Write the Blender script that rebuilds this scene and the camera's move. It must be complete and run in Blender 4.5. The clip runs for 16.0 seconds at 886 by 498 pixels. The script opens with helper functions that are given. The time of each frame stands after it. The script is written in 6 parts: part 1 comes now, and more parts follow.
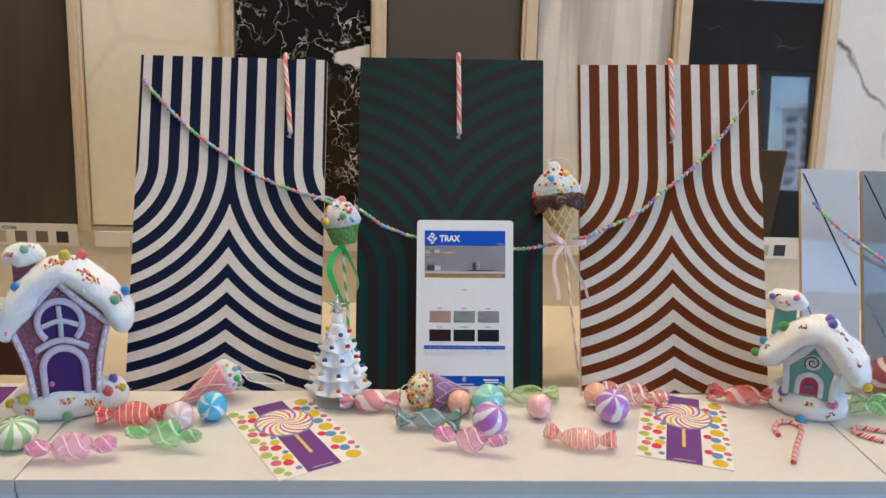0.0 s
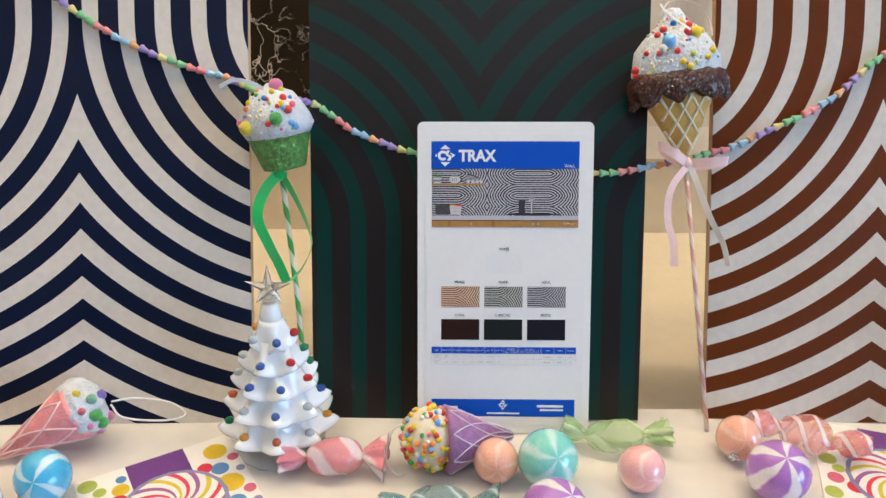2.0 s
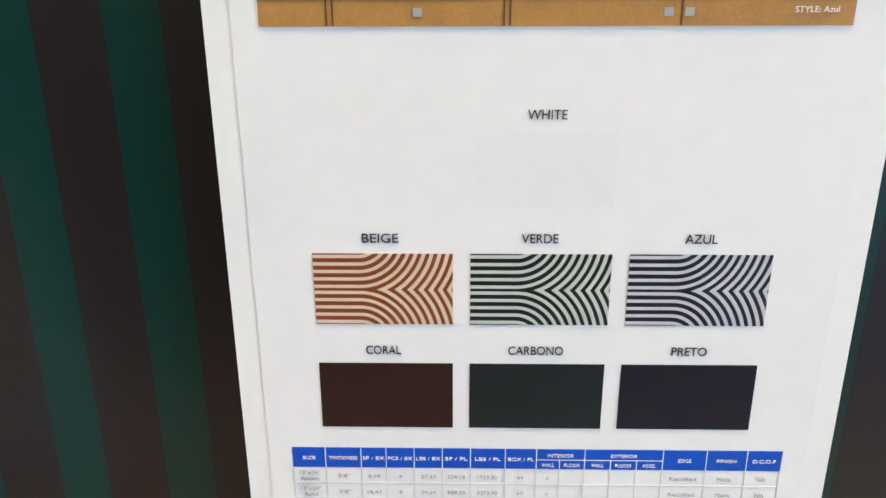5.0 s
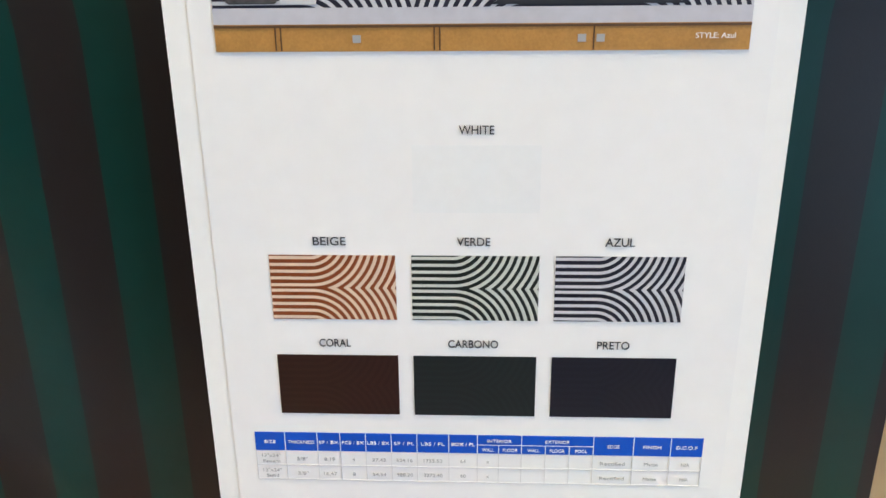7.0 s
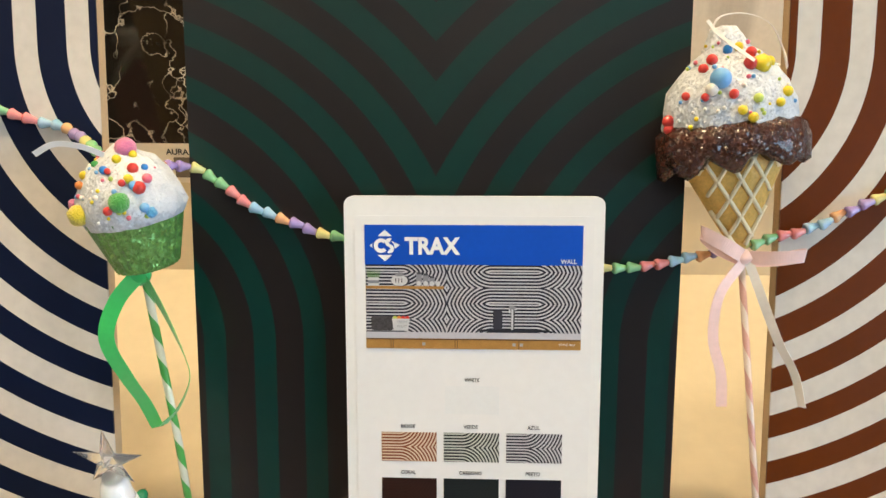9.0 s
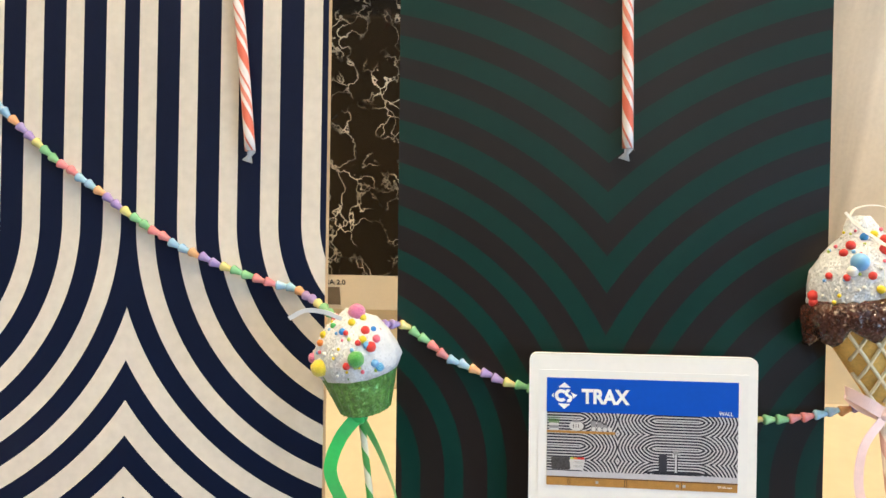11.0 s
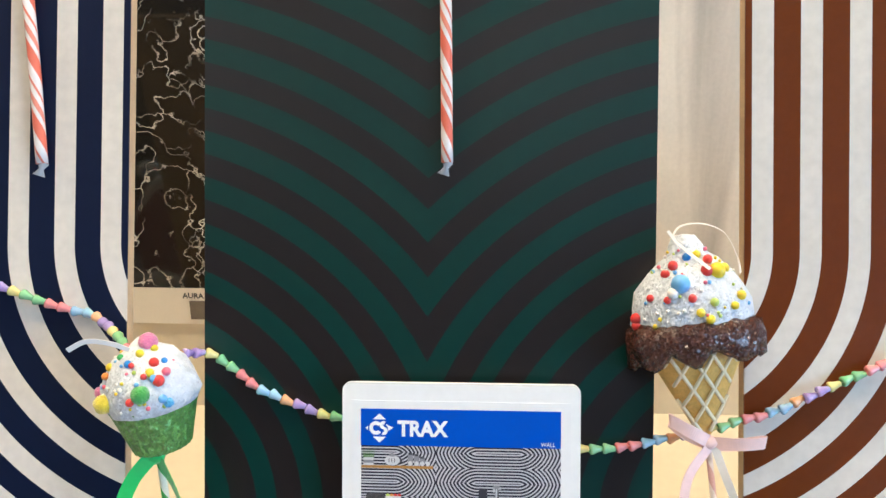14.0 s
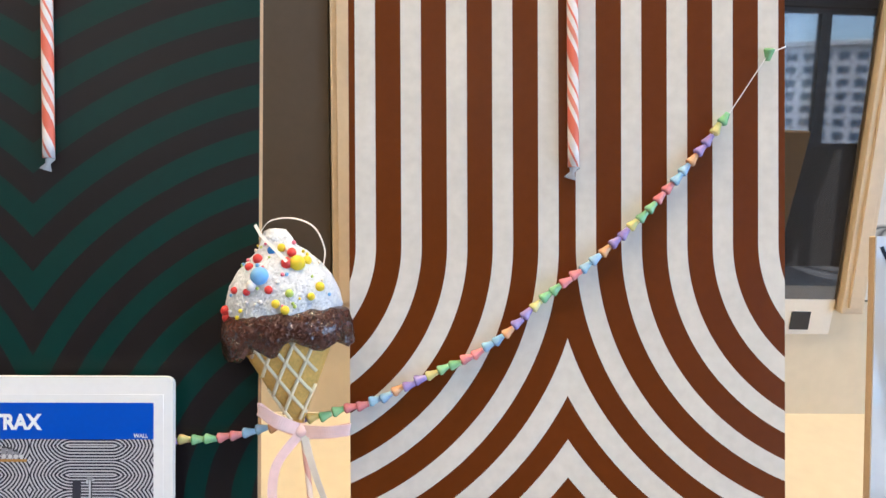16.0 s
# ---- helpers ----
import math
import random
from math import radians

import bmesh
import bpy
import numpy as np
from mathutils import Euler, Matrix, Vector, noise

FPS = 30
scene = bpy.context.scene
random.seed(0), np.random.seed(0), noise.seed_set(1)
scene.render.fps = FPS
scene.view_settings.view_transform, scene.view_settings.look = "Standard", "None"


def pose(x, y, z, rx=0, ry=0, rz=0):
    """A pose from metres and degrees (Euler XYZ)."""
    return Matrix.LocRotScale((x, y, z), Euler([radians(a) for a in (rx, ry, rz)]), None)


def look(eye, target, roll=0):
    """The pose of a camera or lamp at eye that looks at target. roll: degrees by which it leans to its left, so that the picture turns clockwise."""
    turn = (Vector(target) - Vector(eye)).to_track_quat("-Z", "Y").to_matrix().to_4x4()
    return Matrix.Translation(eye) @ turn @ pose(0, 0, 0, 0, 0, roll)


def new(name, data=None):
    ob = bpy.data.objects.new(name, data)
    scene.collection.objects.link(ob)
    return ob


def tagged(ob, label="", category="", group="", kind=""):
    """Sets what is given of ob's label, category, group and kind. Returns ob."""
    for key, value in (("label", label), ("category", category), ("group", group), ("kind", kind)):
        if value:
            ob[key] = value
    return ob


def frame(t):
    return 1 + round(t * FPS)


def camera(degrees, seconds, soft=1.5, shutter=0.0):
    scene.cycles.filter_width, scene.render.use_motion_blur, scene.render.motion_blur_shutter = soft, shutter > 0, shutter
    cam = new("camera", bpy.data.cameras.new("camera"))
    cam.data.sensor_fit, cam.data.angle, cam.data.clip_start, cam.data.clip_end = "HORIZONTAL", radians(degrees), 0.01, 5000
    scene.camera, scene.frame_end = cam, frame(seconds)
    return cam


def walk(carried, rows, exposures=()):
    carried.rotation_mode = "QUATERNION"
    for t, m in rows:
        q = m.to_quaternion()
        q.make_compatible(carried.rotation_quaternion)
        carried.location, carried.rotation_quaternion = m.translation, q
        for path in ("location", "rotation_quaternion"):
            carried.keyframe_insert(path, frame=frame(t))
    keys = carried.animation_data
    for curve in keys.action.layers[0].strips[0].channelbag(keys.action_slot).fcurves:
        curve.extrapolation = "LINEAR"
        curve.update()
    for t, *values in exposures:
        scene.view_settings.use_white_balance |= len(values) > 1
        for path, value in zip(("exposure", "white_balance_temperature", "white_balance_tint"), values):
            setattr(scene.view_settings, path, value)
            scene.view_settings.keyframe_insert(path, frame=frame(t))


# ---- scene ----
cam = camera(58.9, 16.0)
PATH = [
    (0, (0.0294, -0.0088, 1.4905), (0.0073, 1.9233, 0.9743), 1.61),
    (0.5, (0.0744, 0.0615, 1.4615), (-0.0026, 1.9912, 0.9418), 1.36),
    (1, (0.0705, 0.1919, 1.4997), (0.0125, 2.0690, 0.8118), 1.32),
    (1.5, (0.0371, 0.3904, 1.4401), (-0.0303, 2.2481, 0.7022), 1.06),
    (2, (0.0187, 0.5975, 1.3857), (-0.0434, 2.4152, 0.5538), 0.89),
    (2.5, (0.0279, 0.8211, 1.3244), (-0.0139, 2.5927, 0.3971), 0.99),
    (3, (0.0351, 0.9593, 1.2794), (-0.0182, 2.6678, 0.2410), 0.87),
    (3.5, (0.0270, 1.0496, 1.2465), (-0.0261, 2.6888, 0.1018), 0.86),
    (4, (0.0285, 1.0681, 1.2353), (-0.0506, 2.6761, 0.0488), 0.35),
    (4.5, (0.0278, 1.0803, 1.2142), (-0.0334, 2.6585, -0.0129), 0.50),
    (5, (0.0343, 1.1123, 1.1672), (-0.0183, 2.6757, -0.0790), 0.58),
    (7.5, (0.0567, 1.0806, 1.1914), (-0.0421, 2.6596, -0.0320), -0.30),
    (8, (0.0524, 0.9880, 1.2675), (-0.0317, 2.6191, 0.1132), 0.35),
    (8.5, (0.0535, 0.9150, 1.3354), (-0.0335, 2.6145, 0.2845), 0.54),
    (9, (0.0580, 0.8627, 1.3840), (-0.0424, 2.6427, 0.4775), 0.37),
    (9.5, (0.0311, 0.8269, 1.4315), (-0.0697, 2.6338, 0.5800), 0.39),
    (10, (0.0026, 0.8075, 1.4488), (-0.1603, 2.6512, 0.6911), -0.23),
    (12.5, (-0.0289, 0.7748, 1.4747), (-0.3249, 2.6381, 0.8110), -0.58),
    (13, (-0.0043, 0.8041, 1.4697), (-0.2439, 2.6749, 0.8042), -0.28),
    (13.5, (0.0126, 0.8196, 1.4599), (-0.1804, 2.7025, 0.8136), -0.04),
    (14, (0.0737, 0.8403, 1.4643), (-0.0630, 2.7144, 0.7794), 0.32),
    (14.5, (0.1189, 0.8300, 1.4645), (0.0536, 2.7151, 0.7997), 0.78),
    (15, (0.1796, 0.8178, 1.4707), (0.1981, 2.7060, 0.8117), 1.20),
    (15.5, (0.2656, 0.8380, 1.4748), (0.2809, 2.7171, 0.7901), 1.79),
    (16, (0.3251, 0.8334, 1.4626), (0.3188, 2.7215, 0.8031), 1.58),
]
STOPS = [(0.0, 1.33, 5230, 11), (2.0, 1.50, 5270, 10), (3.0, 1.64, 5220, 7), (3.5, 1.76, 5350, 6), (5.0, 1.85, 5500, 7), (7.5, 1.83, 5530, 7), (9.0, 1.76, 6050, 6), (10.0, 1.87, 6120, 6), (12.5, 1.94, 5220, 6), (13.0, 1.94, 5220, 6), (14.5, 1.92, 5240, 8), (16.0, 1.82, 5360, 11)]
walk(cam, [(t, look(eye, target, roll)) for t, eye, target, roll in PATH], STOPS)

# ---- world, lamps, exposure ----
def srgb(h):
    c = [int(h[i:i + 2], 16) / 255 for i in (0, 2, 4)]
    return tuple(v / 12.92 if v < 0.04045 else ((v + 0.055) / 1.055) ** 2.4 for v in c)


scene.view_settings.exposure = 2.3
world = bpy.data.worlds.new("sky")
scene.world = world
world.use_nodes = True
sky = world.node_tree.nodes.new("ShaderNodeTexSky")
sky.sky_type, sky.sun_disc, sky.sun_elevation, sky.sun_rotation = "NISHITA", False, radians(45), radians(20)
back = world.node_tree.nodes["Background"]
back.inputs["Strength"].default_value = 0.14
world.node_tree.links.new(sky.outputs[0], back.inputs[0])


def area(name, m, sx, sy, watts, colour, shape="RECTANGLE"):
    lamp = bpy.data.lights.new(name, "AREA")
    lamp.shape, lamp.size, lamp.size_y, lamp.energy, lamp.color = shape, sx, sy, watts, colour
    ob = new(name, lamp)
    ob.matrix_basis = m
    return ob


DAY, WARM = (0.58, 0.78, 1.0), (1.0, 0.72, 0.39)
area("window_light_side", look((4.92, -1.6, 1.8), (0, -1.6, 1.8)), 3.0, 2.0, 50, DAY)
sun = bpy.data.lights.new("sun", "SUN")
sun.energy, sun.angle, sun.color = 3.0, radians(0.5), (1.0, 0.95, 0.88)
new("sun", sun).matrix_basis = look((0, 0, 20), (-6, -16, 2.5))
# Row at y 1.20 follows the ledge shadow; the others are added unseen fill.
DOWNLIGHTS_AND_FILL = [(x, 1.20) for x in (-1.7, -0.85, 0.0, 0.85, 1.7)] + [(x, 1.60) for x in (-1.3, -0.42, 0.42, 1.3)] + [(x, -0.9) for x in (-1.6, 0.0)] + [(-1.6, -2.6), (0.6, -2.6)]
for dx, dy in DOWNLIGHTS_AND_FILL:
    area("downlight_and_fill_lamp", look((dx, dy, 2.955 if dy > 1 else 3.755), (dx, dy, 0)), 0.10, 0.10, 1.9 if dy > 1.5 else 2.3 if dy > 1 else 3.0, WARM if dy > 1 else (1.0, 0.84, 0.62), "DISK")


# ---- materials ----
def material(name, colour=(0.8, 0.8, 0.8), rough=0.5, metal=0.0, vary=0.06, scale=30.0, bump=0.0, bump_scale=200.0, coat=0.0,
             trans=0.0, sss=0.0, alpha=1.0, ior=1.45, emit=None, strength=0.0, spec=0.5, sheen=0.0):
    """A principled material with a soft blotchy variation, a fine grain and a fine relief."""
    m = bpy.data.materials.new(name)
    m.use_nodes = True
    nt = m.node_tree
    b = nt.nodes["Principled BSDF"]
    b.inputs["Roughness"].default_value, b.inputs["Metallic"].default_value = rough, metal
    b.inputs["Coat Weight"].default_value, b.inputs["Transmission Weight"].default_value = coat, trans
    b.inputs["Subsurface Weight"].default_value, b.inputs["IOR"].default_value = sss, ior
    b.inputs["Specular IOR Level"].default_value, b.inputs["Sheen Weight"].default_value = spec, sheen
    b.inputs["Subsurface Radius"].default_value = (0.01, 0.006, 0.004)
    b.inputs["Base Color"].default_value = (*colour, 1)
    b.inputs["Alpha"].default_value = alpha
    if emit:
        b.inputs["Emission Color"].default_value, b.inputs["Emission Strength"].default_value = (*emit, 1), strength
    if vary:
        weather(m, (*colour, 1), vary, scale)
    if bump:
        relief(m, bump, bump_scale)
    return m


def coords(nt):
    return nt.nodes.new("ShaderNodeTexCoord").outputs["Object"]


def weather(m, source, vary, scale):
    """Multiplies the base colour by blotches and grain; source is a colour or a socket."""
    nt = m.node_tree
    b = nt.nodes["Principled BSDF"]
    total = None
    for s, d in ((scale, 3.0), (scale * 9, 2.0)):
        n = nt.nodes.new("ShaderNodeTexNoise")
        n.inputs["Scale"].default_value, n.inputs["Detail"].default_value = s, d
        nt.links.new(coords(nt), n.inputs["Vector"])
        r = nt.nodes.new("ShaderNodeMapRange")
        r.inputs["From Min"].default_value, r.inputs["From Max"].default_value = 0.25, 0.75
        r.inputs["To Min"].default_value, r.inputs["To Max"].default_value = 1 - vary, 1 + vary * 0.6
        nt.links.new(n.outputs[0], r.inputs[0])
        total = r.outputs[0] if total is None else math_node(nt, "MULTIPLY", total, r.outputs[0])
    mix = nt.nodes.new("ShaderNodeVectorMath")
    mix.operation = "SCALE"
    if isinstance(source, tuple):
        mix.inputs[0].default_value = source[:3]
    else:
        nt.links.new(source, mix.inputs[0])
    nt.links.new(total, mix.inputs["Scale"])
    nt.links.new(mix.outputs[0], b.inputs["Base Color"])


def relief(m, strength, scale, source=None):
    nt = m.node_tree
    b = nt.nodes["Principled BSDF"]
    if source is None:
        n = nt.nodes.new("ShaderNodeTexNoise")
        n.inputs["Scale"].default_value, n.inputs["Detail"].default_value = scale, 3
        nt.links.new(coords(nt), n.inputs["Vector"])
        source = n.outputs[0]
    bp = nt.nodes.new("ShaderNodeBump")
    bp.inputs["Strength"].default_value, bp.inputs["Distance"].default_value = strength, 0.002
    nt.links.new(source, bp.inputs["Height"])
    nt.links.new(bp.outputs[0], b.inputs["Normal"])


def glitter(m, scale, amount):
    """Tilts the surface at random, flake by flake."""
    nt = m.node_tree
    v = nt.nodes.new("ShaderNodeTexVoronoi")
    v.inputs["Scale"].default_value = scale
    nt.links.new(coords(nt), v.inputs["Vector"])
    n = nt.nodes.new("ShaderNodeVectorMath")
    n.operation = "MULTIPLY_ADD"
    nt.links.new(v.outputs["Color"], n.inputs[0])
    n.inputs[1].default_value = (amount,) * 3
    off = nt.nodes.new("ShaderNodeVectorMath")
    off.operation = "ADD"
    nt.links.new(nt.nodes.new("ShaderNodeNewGeometry").outputs["Normal"], off.inputs[0])
    off.inputs[1].default_value = (-amount / 2,) * 3
    nt.links.new(off.outputs[0], n.inputs[2])
    u = nt.nodes.new("ShaderNodeVectorMath")
    u.operation = "NORMALIZE"
    nt.links.new(n.outputs[0], u.inputs[0])
    nt.links.new(u.outputs[0], nt.nodes["Principled BSDF"].inputs["Normal"])
    return m


def math_node(nt, op, a, b=0.0):
    n = nt.nodes.new("ShaderNodeMath")
    n.operation = op
    for i, v in enumerate((a, b)):
        if isinstance(v, (int, float)):
            n.inputs[i].default_value = v
        else:
            nt.links.new(v, n.inputs[i])
    return n.outputs[0]


def blend(nt, mask, c0, c1):
    n = nt.nodes.new("ShaderNodeMix")
    n.data_type = "RGBA"
    nt.links.new(mask, n.inputs[0])
    for sock, c in ((n.inputs[6], c0), (n.inputs[7], c1)):
        if isinstance(c, tuple):
            sock.default_value = (*c[:3], 1)
        else:
            nt.links.new(c, sock)
    return n.outputs[2]


def axes(nt, uv=False):
    s = nt.nodes.new("ShaderNodeSeparateXYZ")
    nt.links.new(nt.nodes.new("ShaderNodeTexCoord").outputs["UV"] if uv else coords(nt), s.inputs[0])
    return s.outputs


# The tile's printed pattern: straight bars that bend outwards in arcs and meet in chevrons.
ARC, BEND, SQUASH, PITCH, OFFSET = 0.2513, 0.1937, 1.070, 0.0343, 0.0064
TILE_W, TILE_H = 0.3272, 0.5877


def bars(nt, across, down):
    """1 on a bar, 0 between bars; across: metres from the tile's axis, down: metres from the straight end."""
    dx = math_node(nt, "SUBTRACT", ARC, math_node(nt, "ABSOLUTE", across))
    dy = math_node(nt, "MAXIMUM", math_node(nt, "MULTIPLY", math_node(nt, "SUBTRACT", down, BEND), SQUASH), 0.0)
    r = math_node(nt, "SQRT", math_node(nt, "ADD", math_node(nt, "MULTIPLY", dx, dx), math_node(nt, "MULTIPLY", dy, dy)))
    f = math_node(nt, "FRACT", math_node(nt, "DIVIDE", math_node(nt, "ADD", r, 10 * PITCH - ARC + OFFSET), PITCH))
    thin = nt.nodes.new("ShaderNodeMapRange")
    for k, v in (("From Min", ARC - 0.015), ("From Max", ARC + 0.02), ("To Min", 0.555), ("To Max", 0.493)):
        thin.inputs[k].default_value = v
    nt.links.new(r, thin.inputs[0])
    return math_node(nt, "LESS_THAN", f, thin.outputs[0])


def tile_print(name, bar, ground, rough, flip=False, relief_by=0.12, coat=0.0, spec=0.28):
    m = material(name, rough=rough, vary=0, coat=coat, spec=spec)
    nt = m.node_tree
    x, y, z = axes(nt)
    down = z if flip else math_node(nt, "SUBTRACT", TILE_H, z)
    mask = bars(nt, x, down)
    weather(m, blend(nt, mask, ground, bar), 0.07, 14.0)
    n = nt.nodes.new("ShaderNodeTexNoise")
    n.inputs["Scale"].default_value = 900
    nt.links.new(coords(nt), n.inputs["Vector"])
    relief(m, relief_by, 900, math_node(nt, "ADD", math_node(nt, "MULTIPLY", n.outputs[0], 0.15), math_node(nt, "MULTIPLY", mask, 0.25)))
    return m


def small_print(name, bar, ground, w, h):
    """The same pattern on a sample picture of w by h, its axis lying across."""
    m = material(name, rough=0.35, vary=0)
    nt = m.node_tree
    x, y, z = axes(nt)
    mask = bars(nt, math_node(nt, "MULTIPLY", z, TILE_W / h), math_node(nt, "MULTIPLY", math_node(nt, "ADD", x, w / 2), TILE_H / w))
    nt.links.new(blend(nt, mask, ground, bar), nt.nodes["Principled BSDF"].inputs["Base Color"])
    return m


def marble(name, base, vein, scale, width, rough=0.08, patch=None, ior=1.5):
    """Polished stone with thin wandering veins and, if wanted, large pale patches."""
    m = material(name, rough=rough, vary=0, ior=ior)
    nt = m.node_tree
    warp = nt.nodes.new("ShaderNodeTexNoise")
    warp.inputs["Scale"].default_value, warp.inputs["Detail"].default_value = scale * 0.8, 6
    nt.links.new(coords(nt), warp.inputs["Vector"])
    add = nt.nodes.new("ShaderNodeVectorMath")
    add.operation = "MULTIPLY_ADD"
    nt.links.new(warp.outputs[1], add.inputs[0])
    add.inputs[1].default_value = (0.45, 0.45, 0.45)
    nt.links.new(coords(nt), add.inputs[2])
    v = nt.nodes.new("ShaderNodeTexVoronoi")
    v.feature = "DISTANCE_TO_EDGE"
    v.inputs["Scale"].default_value = scale
    nt.links.new(add.outputs[0], v.inputs["Vector"])
    r = nt.nodes.new("ShaderNodeMapRange")
    r.inputs["From Min"].default_value, r.inputs["From Max"].default_value = 0.0, width
    r.inputs["To Min"].default_value, r.inputs["To Max"].default_value = 1.0, 0.0
    nt.links.new(v.outputs[0], r.inputs[0])
    strong = nt.nodes.new("ShaderNodeTexNoise")
    strong.inputs["Scale"].default_value, strong.inputs["Detail"].default_value = scale * 1.5, 4
    nt.links.new(coords(nt), strong.inputs["Vector"])
    s2 = nt.nodes.new("ShaderNodeMapRange")
    s2.inputs["From Min"].default_value, s2.inputs["From Max"].default_value = 0.42, 0.62
    nt.links.new(strong.outputs[0], s2.inputs[0])
    mask = math_node(nt, "MULTIPLY", r.outputs[0], s2.outputs[0])
    col = blend(nt, mask, base, vein)
    if patch:
        p = nt.nodes.new("ShaderNodeTexNoise")
        p.inputs["Scale"].default_value, p.inputs["Detail"].default_value = patch[0], 5
        p.inputs["Distortion"].default_value = 0.8
        nt.links.new(coords(nt), p.inputs["Vector"])
        pm = nt.nodes.new("ShaderNodeMapRange")
        pm.inputs["From Min"].default_value, pm.inputs["From Max"].default_value = patch[1], patch[1] + 0.012
        nt.links.new(p.outputs[0], pm.inputs[0])
        col = blend(nt, pm.outputs[0], col, vein)
    weather(m, col, 0.035, scale * 3)
    return m


def streaked(name, base, streak, scale=5.0, stretch=0.12, rough=0.12, low=0.5, high=0.75):
    """Upright drifting streaks, as in travertine or wood-look tile."""
    m = material(name, rough=rough, vary=0)
    nt = m.node_tree
    mp = nt.nodes.new("ShaderNodeMapping")
    mp.inputs["Scale"].default_value = (scale, scale, scale * stretch)
    mp.inputs["Rotation"].default_value = (0, 0.12, 0)
    nt.links.new(coords(nt), mp.inputs[0])
    n = nt.nodes.new("ShaderNodeTexNoise")
    n.inputs["Scale"].default_value, n.inputs["Detail"].default_value, n.inputs["Distortion"].default_value = 2.2, 6, 0.6
    nt.links.new(mp.outputs[0], n.inputs["Vector"])
    r = nt.nodes.new("ShaderNodeMapRange")
    r.inputs["From Min"].default_value, r.inputs["From Max"].default_value = low, high
    nt.links.new(n.outputs[0], r.inputs[0])
    weather(m, blend(nt, r.outputs[0], base, streak), 0.05, 20)
    return m


def twisted(name, colour, stripe, count=3, turn=60.0, duty=0.3, clear=0.35, axis="x", rough=0.16, soft=0.10):
    """Thin clear coloured plastic with soft-edged stripes that wind round the x or the z axis."""
    m = material(name, rough=rough * 0.7, vary=0, coat=1.0)
    nt = m.node_tree
    b = nt.nodes["Principled BSDF"]
    b.inputs["Coat Roughness"].default_value = 0.03
    x, y, z = axes(nt)
    p, q, l = (y, z, x) if axis == "x" else (x, y, z)
    n = nt.nodes.new("ShaderNodeTexNoise")
    n.inputs["Scale"].default_value, n.inputs["Detail"].default_value = 45.0, 2.0
    nt.links.new(coords(nt), n.inputs["Vector"])
    ang = math_node(nt, "DIVIDE", math_node(nt, "ARCTAN2", p, q), 2 * math.pi)
    wind = math_node(nt, "ADD", math_node(nt, "MULTIPLY", ang, float(count)), math_node(nt, "MULTIPLY", l, turn))
    f = math_node(nt, "FRACT", math_node(nt, "ADD", math_node(nt, "ADD", wind, math_node(nt, "MULTIPLY", n.outputs[0], 0.35)), 20.0))
    away = math_node(nt, "ABSOLUTE", math_node(nt, "SUBTRACT", f, 0.5))
    edge = nt.nodes.new("ShaderNodeMapRange")
    for k, v in (("From Min", duty / 2 - soft / 2), ("From Max", duty / 2 + soft / 2), ("To Min", 1.0), ("To Max", 0.0)):
        edge.inputs[k].default_value = v
    nt.links.new(away, edge.inputs[0])
    mask = edge.outputs[0]
    weather(m, blend(nt, mask, colour, stripe), 0.10, 60)
    relief(m, 0.22, 160)
    if clear:
        nt.links.new(math_node(nt, "SUBTRACT", 1.0, math_node(nt, "MULTIPLY", math_node(nt, "SUBTRACT", 1.0, math_node(nt, "MULTIPLY", mask, 0.7)), clear)), b.inputs["Alpha"])
    return m


def spiral_uv(name, ground, colours, rough=0.3, per_metre=32.0):
    """Thin helical lines on a tube: u round it, v along it in metres."""
    m = material(name, rough=rough, vary=0, coat=0.5)
    nt = m.node_tree
    u, v, w = axes(nt, True)
    col = ground
    for colour, start, wide in colours:
        f = math_node(nt, "FRACT", math_node(nt, "ADD", math_node(nt, "ADD", u, math_node(nt, "MULTIPLY", v, per_metre)), 5.0 - start))
        col = blend(nt, math_node(nt, "LESS_THAN", f, wide), col, colour)
    weather(m, col, 0.06, 90)
    return m


WHITE_PAINT = material("white_laminate", (0.70, 0.67, 0.63), 0.32, vary=0.03, scale=8, bump=0.05, bump_scale=500)
# The table's white with the blue of front daylight put into the colour.
TABLE_EDGE_DAYLIT = material("daylight_tinted_white_edge", (0.74, 0.77, 0.82), 0.35, vary=0.03, scale=8)
# Near-black stands for shade in the gap below the rail; the plinth shares it.
GAP_SHADE_AND_PLINTH = material("dark_gap_shade_and_plinth", (0.02, 0.025, 0.035), 0.6)
CREAM_WALL = material("cream_laminate", (0.70, 0.62, 0.47), 0.30, vary=0.04, scale=6, bump=0.04, bump_scale=300)
POST = material("beige_post", (0.62, 0.50, 0.34), 0.38, vary=0.06, scale=10, bump=0.05, bump_scale=300)
ROOM_WALL = material("painted_wall", (0.70, 0.66, 0.60), 0.7, vary=0.05, scale=3)
DARK_WALL = material("dark_brown_painted_wall", (0.055, 0.048, 0.040), 0.7, vary=0.08, scale=3)
CEIL = material("ceiling_paint", (0.75, 0.72, 0.68), 0.8, vary=0.04, scale=2)
FLOOR = material("grey_floor_tile", (0.30, 0.29, 0.28), 0.35, vary=0.08, scale=3)
FRAME_DARK = material("dark_window_frame", (0.03, 0.03, 0.03), 0.4)
GLASS = material("window_glass", (1, 1, 1), 0.0, trans=1.0, vary=0)
LAMP_ON = material("lamp_lens", (1, 0.9, 0.75), 0.4, emit=(1.0, 0.75, 0.45), strength=12.0, vary=0)
TILE_BODY = material("tile_body", (0.55, 0.40, 0.24), 0.7, vary=0.08, scale=60, bump=0.1)
